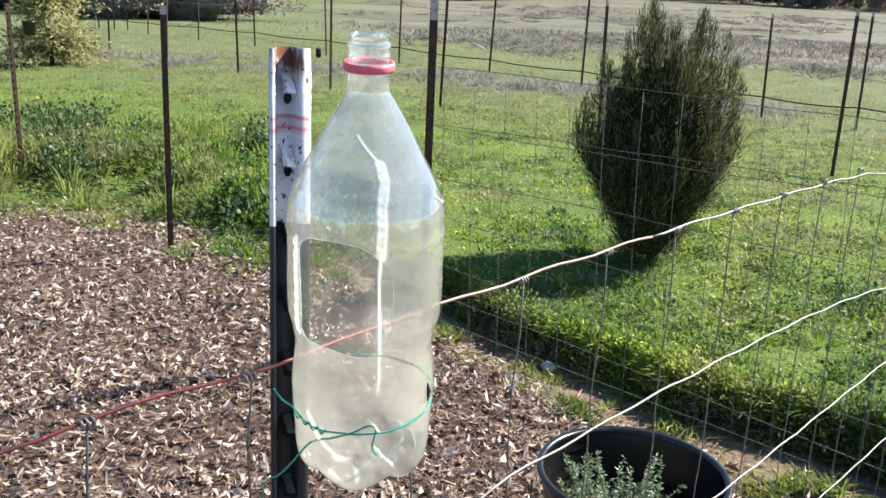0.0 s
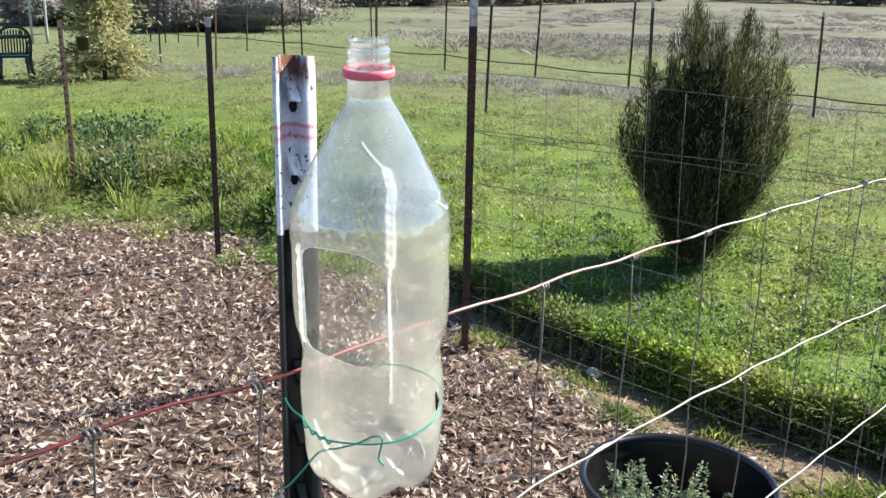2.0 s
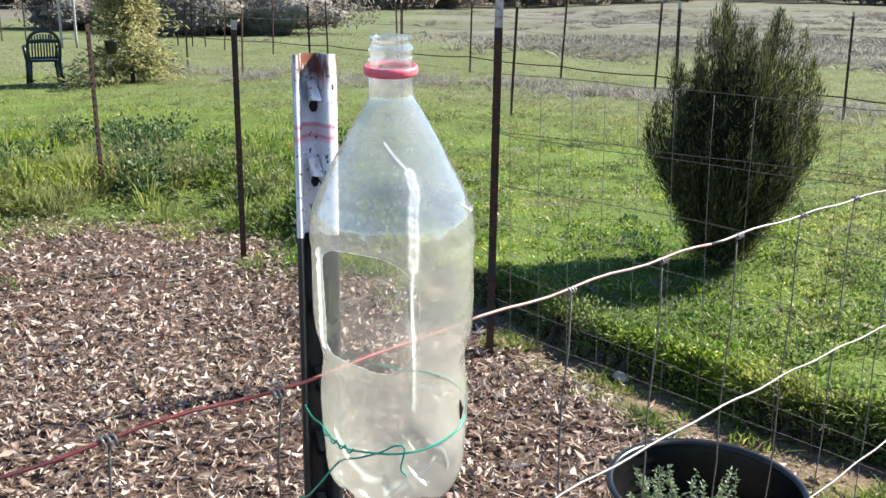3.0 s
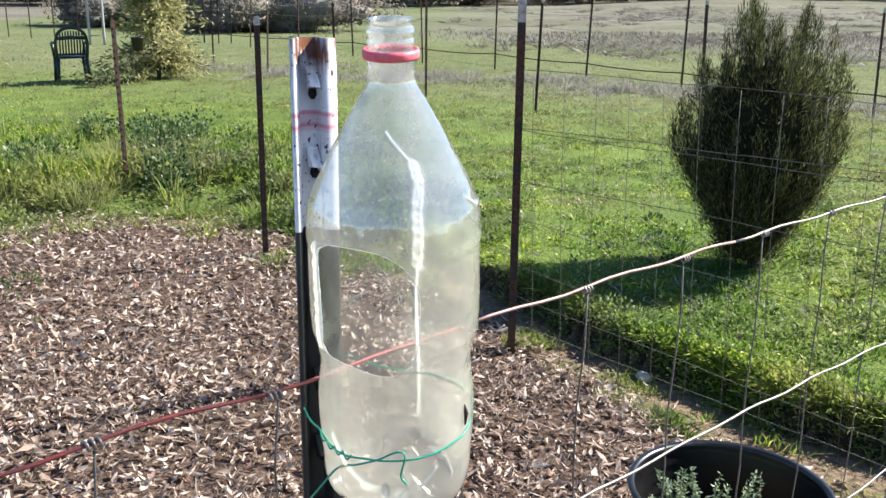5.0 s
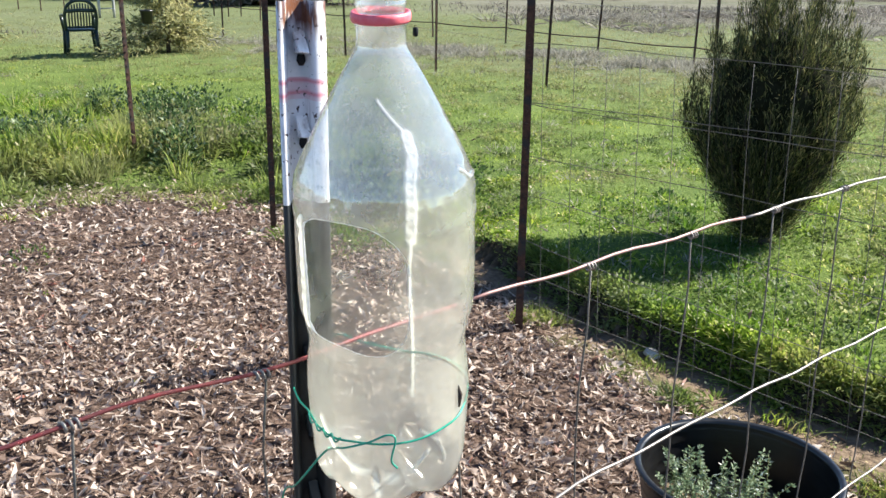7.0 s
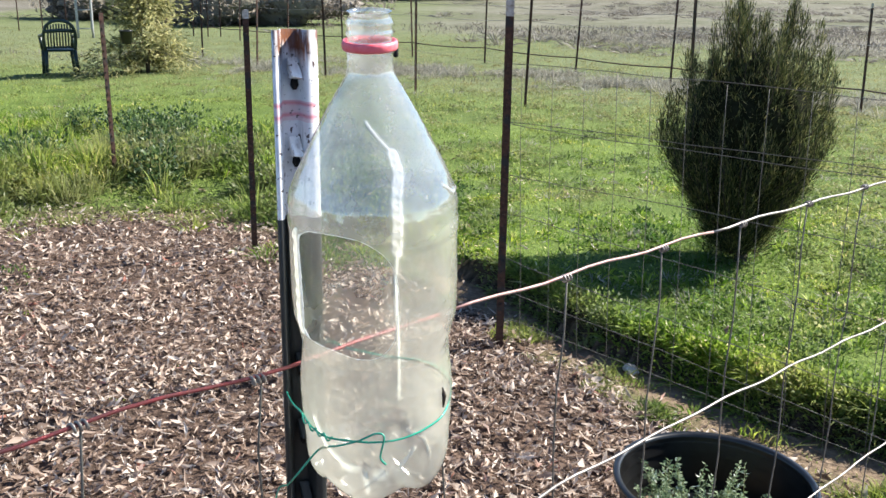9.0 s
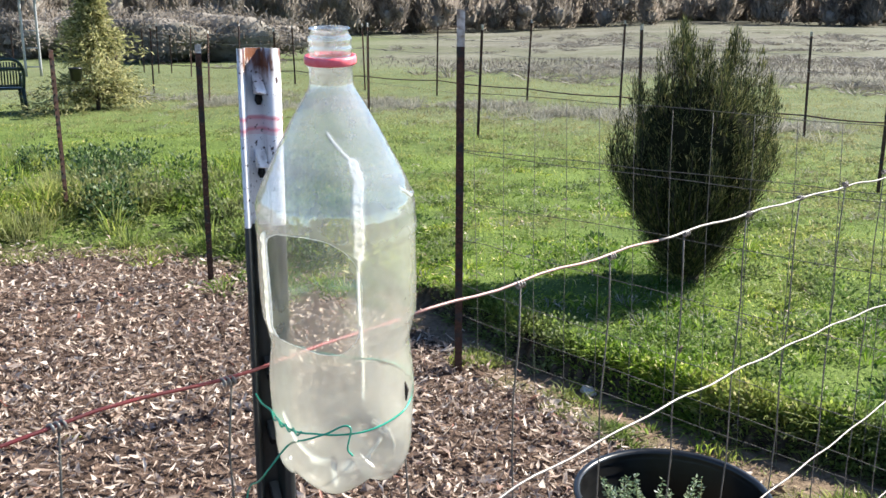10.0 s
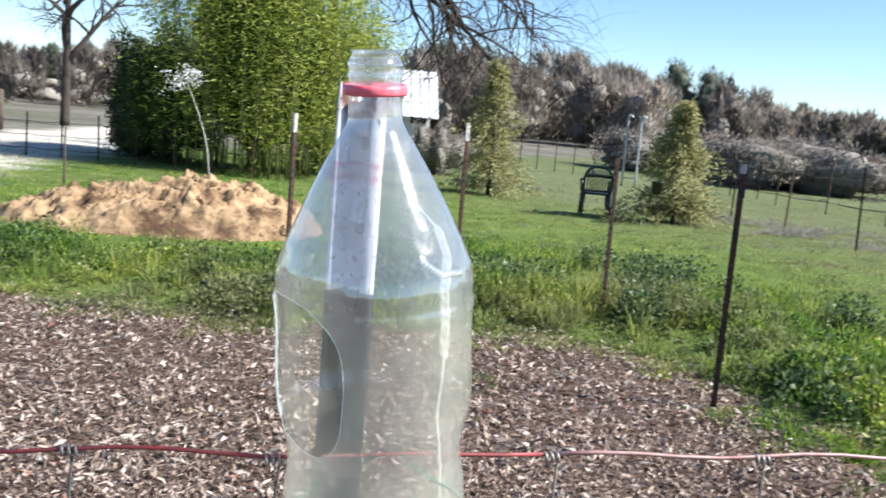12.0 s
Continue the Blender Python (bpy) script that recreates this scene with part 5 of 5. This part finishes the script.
for i in range(9):
    f = i / 8
    x, y = -21.6 + 7.0 * f, 10.8 + 2.6 * f
    tagged(t_post((x, y), 1.0, (0.02 * math.sin(i), 0), 0.05, turn=i, white=False), "thin dark post of the low mesh fence by the lane", "fence post", "lane fence posts")
for h in (0.2, 0.5, 0.8):
    strand("fence_wire", [(-21.6 + 7.0 * f, 10.8 + 2.6 * f) for f in np.linspace(0, 1, 9)], h, 0.007, "rust", "dark wire of the low fence by the lane")
for x, y in ((-10.7, 5.5), (-11.5, 7.1)):
    b = blank("plant_stake", (x, y, ground_z(x, y)))
    part("stick", sweep(bmesh.new(), ((0, 0, -0.1), (0.02, 0, 1.1)), 0.014, 6), "wood", b)
    tagged(b, "thin pale stake standing in the grass", "stake")
for x, y, h in ((-29.2, 16.0, 1.3), (-24.0, 16.6, 1.25)):
    b = blank("wooden_post", (x, y, ground_z(x, y)))
    bm = bmesh.new()
    box(bm, (0, 0, h / 2), (0.2, 0.18, h), 0.3, 0.03)
    part("timber", bm, "wood", b)
    tagged(b, "dark weathered wooden post beside the lane", "post")


def soil_heap(x, y, turn, L, W, H):
    ob = blank("soil_heap", (x, y, ground_z(x, y) - 0.04))
    ob.rotation_euler = (0, 0, turn)
    bm = bmesh.new()
    nu, nv = 170, 100
    grid = []
    for j in range(nv + 1):
        row = []
        for i in range(nu + 1):
            u, v = -1 + 2 * i / nu, -1 + 2 * j / nv
            d = max(0.0, 1 - (abs(u) ** 2.4 + abs(v) ** 2.2))
            q = Vector((u * L * 0.9, v * W * 0.9, 3))
            lump = 0.45 * noise.noise(q * 1.4) + 0.45 * noise.noise(q * 3.6) + 0.34 * abs(noise.noise(q * 8)) + 0.13 * noise.noise(q * 17)
            ridge = 0.62 + 0.38 * ramp01(u, -0.6, 0.5)
            z = H * (d ** 0.6) * (ridge + 0.52 * lump) if d > 0 else 0
            row.append(bm.verts.new((u * L / 2, v * W / 2, max(0, z))))
        grid.append(row)
    heights = [[w.co.z for w in row] for row in grid]

    def grid_height(u, v):
        return heights[int((v + 1) / 2 * nv)][int((u + 1) / 2 * nu)]

    for a, b in zip(grid, grid[1:]):
        for i in range(nu):
            bm.faces.new((a[i], a[i + 1], b[i + 1], b[i]))
    part("mound", bm, "sand", ob)
    rng = np.random.default_rng(9)
    shapes = []
    for k in range(5):
        bm = bmesh.new()
        bmesh.ops.create_icosphere(bm, subdivisions=1, radius=1)
        for w in bm.verts:
            w.co = w.co * (1 + rng.normal(0, 0.2))
        first = part("clod", bm, "sand", ob, smooth=False)
        shapes.append(first)
    for k in range(110):
        u, v = rng.uniform(-0.8, 0.85), rng.uniform(-0.75, 0.75)
        if k < 5:
            c = shapes[k]
        else:
            c = new("clod", shapes[k % 5].data)
            c.parent = ob
        s = 0.02 + 0.06 * rng.uniform() ** 3
        c.location = (u * L / 2, v * W / 2, grid_height(u, v))
        c.rotation_euler = (0, 0, rng.uniform(0, 6))
        c.scale = (s * 1.3, s, s * 0.75)
    return tagged(ob, "heap of dug sandy orange-brown soil on grass", "soil heap")


soil_heap(-9.42, 7.12, radians(38), 4.1, 2.7, 0.60)


def hung_pot(x, y, z, r, label):
    b = blank("black_can", (x, y, z))
    bm = bmesh.new()
    rings = lathe(bm, ((r * 0.75, 0), (r, r * 1.9), (r * 1.1, r * 1.95), (r * 1.1, r * 2.15), (r * 0.9, r * 2.1), (r * 0.7, r * 0.1)), 20)
    bm.faces.new(rings[0][::-1])
    part("shell", bm, "pot", b)
    tagged(b, label, "can")


hung_pot(-6.10, 14.6, 0.38, 0.10, "black can hung in the young conifer")
wire_ends = ((0.072, 3.40, 1.30), (-0.456, 3.90, 1.312), (-1.42, 4.84, 1.33))
tagged(part("pen_wire", sweep(bmesh.new(), wire_ends, 0.0007, 5), "dullwire"), "single thin grey wire strung between pen posts", "wire")
clip = blank("wire_insulator", (-0.456, 3.90, 1.292))
bm = bmesh.new()
lathe(bm, ((0.002, 0.022), (0.009, 0.021), (0.013, 0.014), (0.012, 0.004), (0.014, -0.004), (0.012, -0.016), (0.007, -0.021), (0.002, -0.022)), 14)
part("cap", bm, "dark", clip)
part("hook", sweep(bmesh.new(), ((0, 0, 0.018), (0.004, 0.001, 0.027), (-0.003, 0, 0.030), (-0.006, 0, 0.024)), 0.0016, 5), "dark", clip)
tagged(clip, "small black plastic insulator hanging on the pen wire", "insulator")

# pale stone at the turf's edge and a bleached stick
bm = bmesh.new()
bmesh.ops.create_icosphere(bm, subdivisions=3, radius=0.032)
for v in bm.verts:
    v.co *= 1 + 0.5 * noise.noise(v.co * 30) + 0.25 * noise.noise(v.co * 75)
    v.co.z *= 0.7
st = blank("stone", (0.655, 3.33, ground_z(0.655, 3.33) + 0.02))
part("rock", bm, "stone", st, smooth=False)
tagged(st, "pale rough stone lying at the turf edge", "stone")
b = blank("stick", (-5.68, 4.86, ground_z(-5.68, 4.86) + 0.03))
part("wood", sweep(bmesh.new(), ((-0.10, -0.06, 0), (0, 0, 0.01), (0.10, 0.05, 0)), 0.012, 6), "white", b)
tagged(b, "short bleached stick lying in the grass", "stick")


# ---- leaf litter and grass ----
def scatter(n, r0, r1, a0, a1, keep, even=False):
    """n places on the ground between two distances and bearings, denser where keep says so."""
    got, total = [], 0
    while total < n:
        a = np.radians(RNG.uniform(a0, a1, 60000))
        r = r0 * (r1 / r0) ** RNG.uniform(0, 1, 60000)
        x, y = r * np.sin(a), -0.6 + r * np.cos(a)
        ok = RNG.uniform(0, 1, 60000) < keep(x, y, r)
        got.append(np.stack((x[ok], y[ok]), 1))
        total += int(ok.sum())
    p = np.concatenate(got)[:n]
    return np.concatenate((p, ground_z(p[:, 0], p[:, 1])[:, None]), 1)


def litter_keep(x, y, r):
    lf = is_leafy(x, y)
    k = np.where(lf > 0.9, 0.98, lf ** 1.3) * (1 - 0.75 * on_strip(x, y)) + 0.012
    return k * ((x - POT[0]) ** 2 + (y - POT[1]) ** 2 > (POT[2] + 0.03) ** 2)


def leaf_litter(name, pts, fine):
    """Curled dry leaves with wavy edges, lying in a loose uneven layer."""
    n = len(pts)
    c = np.array(pts)
    c[:, 2] += RNG.uniform(0.0, 0.030, n)
    yaw = RNG.uniform(0, 2 * np.pi, n)
    nrm = np.stack((RNG.normal(0, 0.75, n), RNG.normal(0, 0.75, n), np.ones(n)), 1)
    nrm /= np.linalg.norm(nrm, axis=1)[:, None]
    d = np.stack((np.cos(yaw), np.sin(yaw), np.zeros(n)), 1)
    d -= nrm * np.sum(d * nrm, 1)[:, None]
    d /= np.linalg.norm(d, axis=1)[:, None]
    s = np.cross(nrm, d)
    L = RNG.uniform(0.013, 0.038, n)
    W = L * RNG.uniform(0.17, 0.42, n)
    bend = RNG.normal(0.25, 1.25, n)
    bend = np.where(np.abs(bend) < 0.15, 0.15, bend)
    roll = RNG.normal(0.5, 1.5, n)
    roll = np.where(np.abs(roll) < 0.15, 0.15, roll)
    v = []
    stations = ((-1.0, 0.12), (-0.4, 0.95), (0.25, 0.85), (1.0, 0.08)) if fine else ((-1.0, 0.15), (0.0, 1.0), (1.0, 0.12))
    for u, wide in stations:
        k = wide * RNG.uniform(0.7, 1.25, n)
        along = L * np.sin(bend * u) / bend
        lift = L * (1 - np.cos(bend * u)) / bend
        for w in (-1, 0, 1):
            side = W * k * np.sin(roll * w) / roll
            up = lift + W * k * (1 - np.cos(roll * w)) / np.abs(roll) + (W * RNG.normal(0, 0.22, n) if w else 0)
            v.append(c + d * along[:, None] + s * side[:, None] + nrm * up[:, None])
    m = len(v)
    v = np.stack(v, 1).reshape(-1, 3)
    k = np.arange(n)[:, None] * m
    t = []
    for i in range(len(stations) - 1):
        for j in range(2):
            a = i * 3 + j
            t += [k + [a, a + 1, a + 4], k + [a, a + 4, a + 3]]
    tagged(from_arrays(name, v, np.concatenate(t), "leaf"), "thick litter of curled dry brown oak leaves", "leaves", kind="stuff")


p = np.concatenate((scatter(56000, 1.2, 9.5, -72, 30, litter_keep), scatter(14000, 3.6, 9.0, -66, 10, litter_keep)))
near = np.hypot(p[:, 0], p[:, 1] + 0.6) < 2.6
leaf_litter("leaf_litter", p[near], True)
leaf_litter("leaf_litter", np.concatenate((p[~near], scatter(7000, 0.35, 7.0, 30, 288, litter_keep), scatter(2500, 0.3, 1.2, -72, 30, litter_keep))), False)


def blades(name, pts, height, width, mat, label, lean=0.45):
    n = len(pts)
    c = np.asarray(pts)
    yaw = RNG.uniform(0, 2 * np.pi, n)
    s = np.stack((np.cos(yaw), np.sin(yaw), np.zeros(n)), 1)
    bend = RNG.normal(0, lean, (n, 3)) * (1, 1, 0)
    h = (np.asarray(height) * RNG.uniform(0.5, 1.35, n))[:, None]
    w = (np.asarray(width) * RNG.uniform(0.7, 1.3, n))[:, None]
    up = np.array((0, 0, 1.0))
    m = c + up * h * 0.55 + bend * h * 0.35
    t = c + up * h * 0.95 + bend * h * 1.0
    v = np.stack((c - s * w * 0.7 - up * 0.01, c + s * w * 0.7 - up * 0.01, m + s * w, m - s * w, t), 1).reshape(-1, 3)
    k = np.arange(n)[:, None] * 5
    tr = np.concatenate((k + [0, 1, 2], k + [0, 2, 3], k + [3, 2, 4]))
    return tagged(from_arrays(name, v, tr, mat), label, "grass", kind="stuff")


def on_heap(x, y):
    dx, dy = x + 9.45, y - 7.35
    c, s = math.cos(radians(38)), math.sin(radians(38))
    u, v = (dx * c + dy * s) / 2.1, (-dx * s + dy * c) / 1.4
    return u * u + v * v < 1


def lawn_keep(x, y, r):
    lf = is_leafy(x, y)
    tuft = 0.6 + 0.6 * wobble(x, y, 0.8, 2) + 0.5 * wobble(x, y, 3.0, 6)
    k = np.maximum(0.03, (1 - lf)) ** 2 * np.clip(tuft, 0.12, 1)
    k = np.where(y + 0.55 * x > 27, 0.25 * (1 - lf), k)
    return k * ~on_heap(x, y) * (1 - 0.93 * on_strip(x, y))


p = scatter(84000, 3.2, 34, -66, 30, lawn_keep)
dist = np.hypot(p[:, 0], p[:, 1] + 0.6)
blades("lawn_grass", p, 0.014 + 0.0026 * np.minimum(dist, 12), 0.0008 + 0.00034 * np.minimum(dist, 11), "grass", "short bright green winter grass", 0.7)


def clover(name, n, keep, size, mat, label):
    """Low broad-leaved herbs in clumps among the grass."""
    seeds = scatter(n // 9, 3.2, 26, -66, 32, keep)
    c = np.repeat(seeds, 9, 0)
    m = len(c)
    dist = np.hypot(c[:, 0], c[:, 1] + 0.6)
    s = size * (0.15 + 0.11 * np.minimum(dist, 9)) * RNG.uniform(0.5, 1.4, m)
    c[:, :2] += RNG.normal(0, 1, (m, 2)) * (s * 1.6)[:, None]
    c[:, 2] = ground_z(c[:, 0], c[:, 1]) + RNG.uniform(0.002, 0.03, m) * (0.5 + 0.05 * dist)
    yaw = RNG.uniform(0, 2 * np.pi, m)
    d = np.stack((np.cos(yaw), np.sin(yaw), RNG.normal(0.25, 0.28, m)), 1)
    w = np.stack((-np.sin(yaw), np.cos(yaw), RNG.normal(0.0, 0.28, m)), 1)
    s = s[:, None]
    v = np.stack((c, c + d * s * 0.55 + w * s * 0.42, c + d * s, c + d * s * 0.55 - w * s * 0.42), 1).reshape(-1, 3)
    k = np.arange(m)[:, None] * 4
    return tagged(from_arrays(name, v, np.concatenate((k + [0, 1, 2], k + [0, 2, 3])), mat), label, "weeds", kind="stuff")


clover("lawn_herbs", 140000, lawn_keep, 0.021, "clover", "low bright green clover and broad-leaved herbs")


def ridge_keep(x, y, r):
    d = y - edge_y(x)
    patch = np.clip(2.2 * wobble(x, y, 0.45, 12) + 1.1 * wobble(x, y, 1.6, 1) + 0.35, 0, 1) + 0.04
    return np.exp(-((d - 1.05) / 0.8) ** 2) * patch * ramp01(-x, 0.2, 1.0) * (0.45 + 0.55 * ramp01(-x, 1.7, 2.6)) * ~on_heap(x, y) * (1 - is_leafy(x, y)) ** 2


def tussocks(name, centres, radius, height, per, width, mat, label):
    """Clumps of blades and narrow leaves spreading from their roots."""
    m = len(centres)
    c = np.repeat(np.asarray(centres), per, 0)
    n = len(c)
    size = np.repeat(RNG.uniform(0.55, 1.45, m), per)
    R, H = radius * size, height * size * np.repeat(RNG.uniform(0.7, 1.3, m), per)
    a, u = RNG.uniform(0, 2 * np.pi, n), np.sqrt(RNG.uniform(0, 1, n))
    out = np.stack((np.cos(a), np.sin(a), np.zeros(n)), 1)
    root = c + out * (R * 0.5 * u)[:, None]
    root[:, 2] = ground_z(root[:, 0], root[:, 1]) - 0.01
    up = np.array((0, 0, 1.0))
    tip = root + out * (R * (0.15 + 0.75 * u) * RNG.uniform(0.5, 1.3, n))[:, None] + up * (H * (1 - 0.6 * u * u) * RNG.uniform(0.55, 1.15, n))[:, None]
    mid = root + (tip - root) * 0.5 + up * (H * 0.16)[:, None]
    b = RNG.uniform(0, 2 * np.pi, n)
    s = np.stack((np.cos(b), np.sin(b), RNG.normal(0, 0.5, n)), 1) * (width * RNG.uniform(0.5, 1.5, n))[:, None]
    v = np.stack((root - s * 0.5, root + s * 0.5, mid + s, mid - s, tip), 1).reshape(-1, 3)
    k = np.arange(n)[:, None] * 5
    return tagged(from_arrays(name, v, np.concatenate((k + [0, 1, 2], k + [0, 2, 3], k + [3, 2, 4])), mat), label, "weeds", kind="stuff")


def mounds(name, centres, radius, height, per, leaf, mat, label):
    """Low leafy mounds of broad-leaved weeds."""
    m = len(centres)
    c = np.repeat(np.asarray(centres), per, 0)
    n = len(c)
    size = np.repeat(RNG.uniform(0.5, 1.5, m), per)[:, None]
    d = RNG.normal(0, 1, (n, 3))
    d[:, 2] = np.abs(d[:, 2])
    d /= np.linalg.norm(d, axis=1)[:, None]
    c = c + d * RNG.uniform(0.3, 1.0, (n, 1)) ** 0.5 * size * (radius, radius, height)
    c[:, 2] += ground_z(c[:, 0], c[:, 1]) - np.repeat(np.asarray(centres)[:, 2], per)
    ob = leaf_cloud(name, c, d + (0, 0, 0.25), leaf, leaf * 0.3, mat, jitter=0.55)
    return tagged(ob, label, "weeds", kind="stuff")


mounds("ridge_weeds", scatter(110, 4.0, 12, -66, 0, ridge_keep), 0.26, 0.22, 170, 0.044, "weed", "lush green broad-leaved weeds in mounds along the pen")
mounds("ridge_mallow", scatter(420, 4.0, 12, -66, 0, ridge_keep), 0.18, 0.20, 80, 0.038, "clover", "bright green leafy weeds in mounds along the pen")
tussocks("ridge_grass", scatter(900, 4.0, 12, -66, 0, ridge_keep), 0.15, 0.20, 48, 0.0036, "grass", "bright green grass clumps along the pen")
CLUMPS = ((-4.25, 7.05, 1.2), (-4.0, 7.45, 1.3), (-4.55, 6.75, 1.2), (-4.85, 7.1, 1.1), (-4.1, 9.0, 1.2), (-3.7, 9.15, 1.2), (-3.35, 8.8, 0.9), (-2.85, 8.6, 0.8), (-2.45, 6.45, 0.5), (-2.70, 6.55, 0.5), (-1.15, 5.62, 0.6), (-0.85, 5.30, 0.55), (-1.65, 8.2, 0.9), (-5.2, 6.4, 1.0), (-5.6, 5.9, 0.9), (-3.3, 7.6, 0.7))
spots = []
for x, y, size in CLUMPS:
    for k in range(int(5 * size)):
        a, r = RNG.uniform(0, 2 * math.pi), 0.34 * size * math.sqrt(RNG.uniform())
        spots.append((x + r * math.cos(a) * 1.3, y + r * math.sin(a), ground_z(x + r * math.cos(a) * 1.3, y + r * math.sin(a))))
mounds("weed_clumps", np.array(spots), 0.20, 0.24, 150, 0.046, "darkweed", "dark leafy weed clumps standing in the rough grass")


def rough_keep(x, y, r):
    return ramp01(y - edge_y(x), 0.4, 1.0) * (1 - ramp01(y, 8.6, 10.2)) * ramp01(-x, 0.6, 2.2) * (1 - ramp01(-x, 6, 7.5)) * np.clip(0.35 + 0.9 * wobble(x, y, 0.6, 4), 0.05, 1) * ~on_heap(x, y)


tussocks("rough_grass", scatter(760, 5.0, 12, -50, -6, rough_keep), 0.15, 0.17, 44, 0.0042, "grass", "long green grass in tufts behind the pen posts")


def crest_keep(x, y, r):
    return np.exp(-((y - 8.75 + 0.95 * (x + 3.1)) / 0.16) ** 2) * (x > -4.0) * (x < -2.2)


tussocks("dry_crest", scatter(70, 6.0, 13, -40, -8, crest_keep), 0.14, 0.09, 40, 0.0036, "greyweed", "strip of pale dried grass along the low crest")
tussocks("lawn_stalks", scatter(300, 4.5, 16, -34, 32, lawn_keep), 0.10, 0.06, 26, 0.0022, "greyweed", "pale dry stalks scattered over the lawn")
clover("ridge_herbs", 15000, ridge_keep, 0.036, "weed", "leafy dark green herbs along the pen ridge")


def fringe_keep(x, y, r):
    d = y - edge_y(x) + 0.15 * wobble(x, y, 0.9, 6)
    return np.exp(-((d + 0.10) / 0.30) ** 2) * np.clip(0.3 + 1.0 * wobble(x, y, 1.1, 2), 0.03, 1) * (x < -0.3)


tussocks("fringe_grass", scatter(260, 3.6, 9, -64, -4, fringe_keep), 0.09, 0.07, 34, 0.0034, "grass", "thin grass tufts growing into the leaf litter")
clover("fringe_herbs", 6300, fringe_keep, 0.026, "weed", "small green herbs at the edge of the litter")


def bank_keep(x, y, r):
    d = y - edge_y(x)
    return np.exp(-((d + 0.06 * wobble(x, y, 1.3, 7) - 0.41) / 0.08) ** 2) * np.clip(0.5 + 1.2 * wobble(x, y, 1.5, 9), 0.05, 1) * (x > -0.1)


tussocks("bank_grass", scatter(330, 3.0, 7, -8, 40, bank_keep), 0.105, 0.065, 66, 0.0027, "grass", "thick green grass clumps overhanging the turf edge")
tussocks("lawn_tufts", scatter(800, 3.2, 20, -66, 32, lawn_keep), 0.08, 0.055, 36, 0.004, "clover", "small leafy tufts scattered over the lawn")
mounds("bank_weeds", scatter(170, 3.0, 7, -8, 40, bank_keep), 0.09, 0.085, 75, 0.024, "clover", "leafy green weeds crowding the turf edge")
mounds("lawn_weeds", scatter(300, 3.4, 14, -66, 32, lawn_keep), 0.12, 0.07, 60, 0.028, "weed", "darker leafy weeds in small mounds on the lawn")
clover("bank_herbs", 16000, bank_keep, 0.026, "clover", "leafy green herbs on the turf edge")


def strip_keep(x, y, r):
    d = y - edge_y(x)
    return np.exp(-((d + 0.15) / 0.13) ** 2) * (wobble(x, y, 2.4, 3) > 0.3) * (x > -0.7)


p = scatter(2600, 2.6, 6, -16, 40, strip_keep)
blades("strip_grass", p, 0.045, 0.003, "grass", "sparse yellow-green grass on the bare strip", 0.8)


def band_keep(x, y, r):
    band = np.exp(-((y + 0.4 * x - 15.5 + 1.2 * wobble(x, y, 0.25)) / 1.0) ** 2) * (x < 5.5)
    far = 1.3 * np.exp(-((y + 0.55 * x - 27.5 + 1.5 * wobble(x, y, 0.1)) / 1.4) ** 2) * (x > 0)
    return (band + far) * np.clip(0.35 + 1.3 * wobble(x, y, 0.5, 8), 0, 1)


tussocks("grey_weeds", scatter(750, 11, 34, -22, 24, band_keep), 0.20, 0.14, 52, 0.0034, "greyweed", "grey dried weeds standing in a loose band")


def field_keep(x, y, r):
    return ramp01(y + 0.55 * x + 2 * wobble(x, y, 0.1), 21, 27) * (0.15 + 0.85 * ramp01(x / r, -0.12, 0.05)) * np.clip(0.2 + 1.5 * wobble(x, y, 0.12, 6), 0, 1)


tussocks("field_weeds", scatter(560, 20, 66, -32, 34, field_keep), 0.45, 0.16, 46, 0.009, "straw", "patches of dull dry weeds across the far field")


def dry_keep(x, y, r):
    return np.maximum(ramp01(y + 0.55 * x + 2 * wobble(x, y, 0.2), 24, 30) * (0.2 + 0.8 * ramp01(x / r, -0.12, 0.05)), 0.35 * np.exp(-((y + 0.4 * x - 15.4 + 0.5 * wobble(x, y, 0.3)) / 0.6) ** 2) * (x < 6) * (wobble(x, y, 0.5, 5) > -0.1)) * np.clip(0.55 + 0.6 * wobble(x, y, 0.3, 3), 0.1, 1)


p = scatter(9000, 12, 34, -45, 32, dry_keep)
dist = np.hypot(p[:, 0], p[:, 1] + 0.6)
blades("dry_grass", p, 0.06 + 0.0014 * dist, 0.0012 + 0.0003 * dist, "straw", "pale dry grass standing across the far field", 0.4)
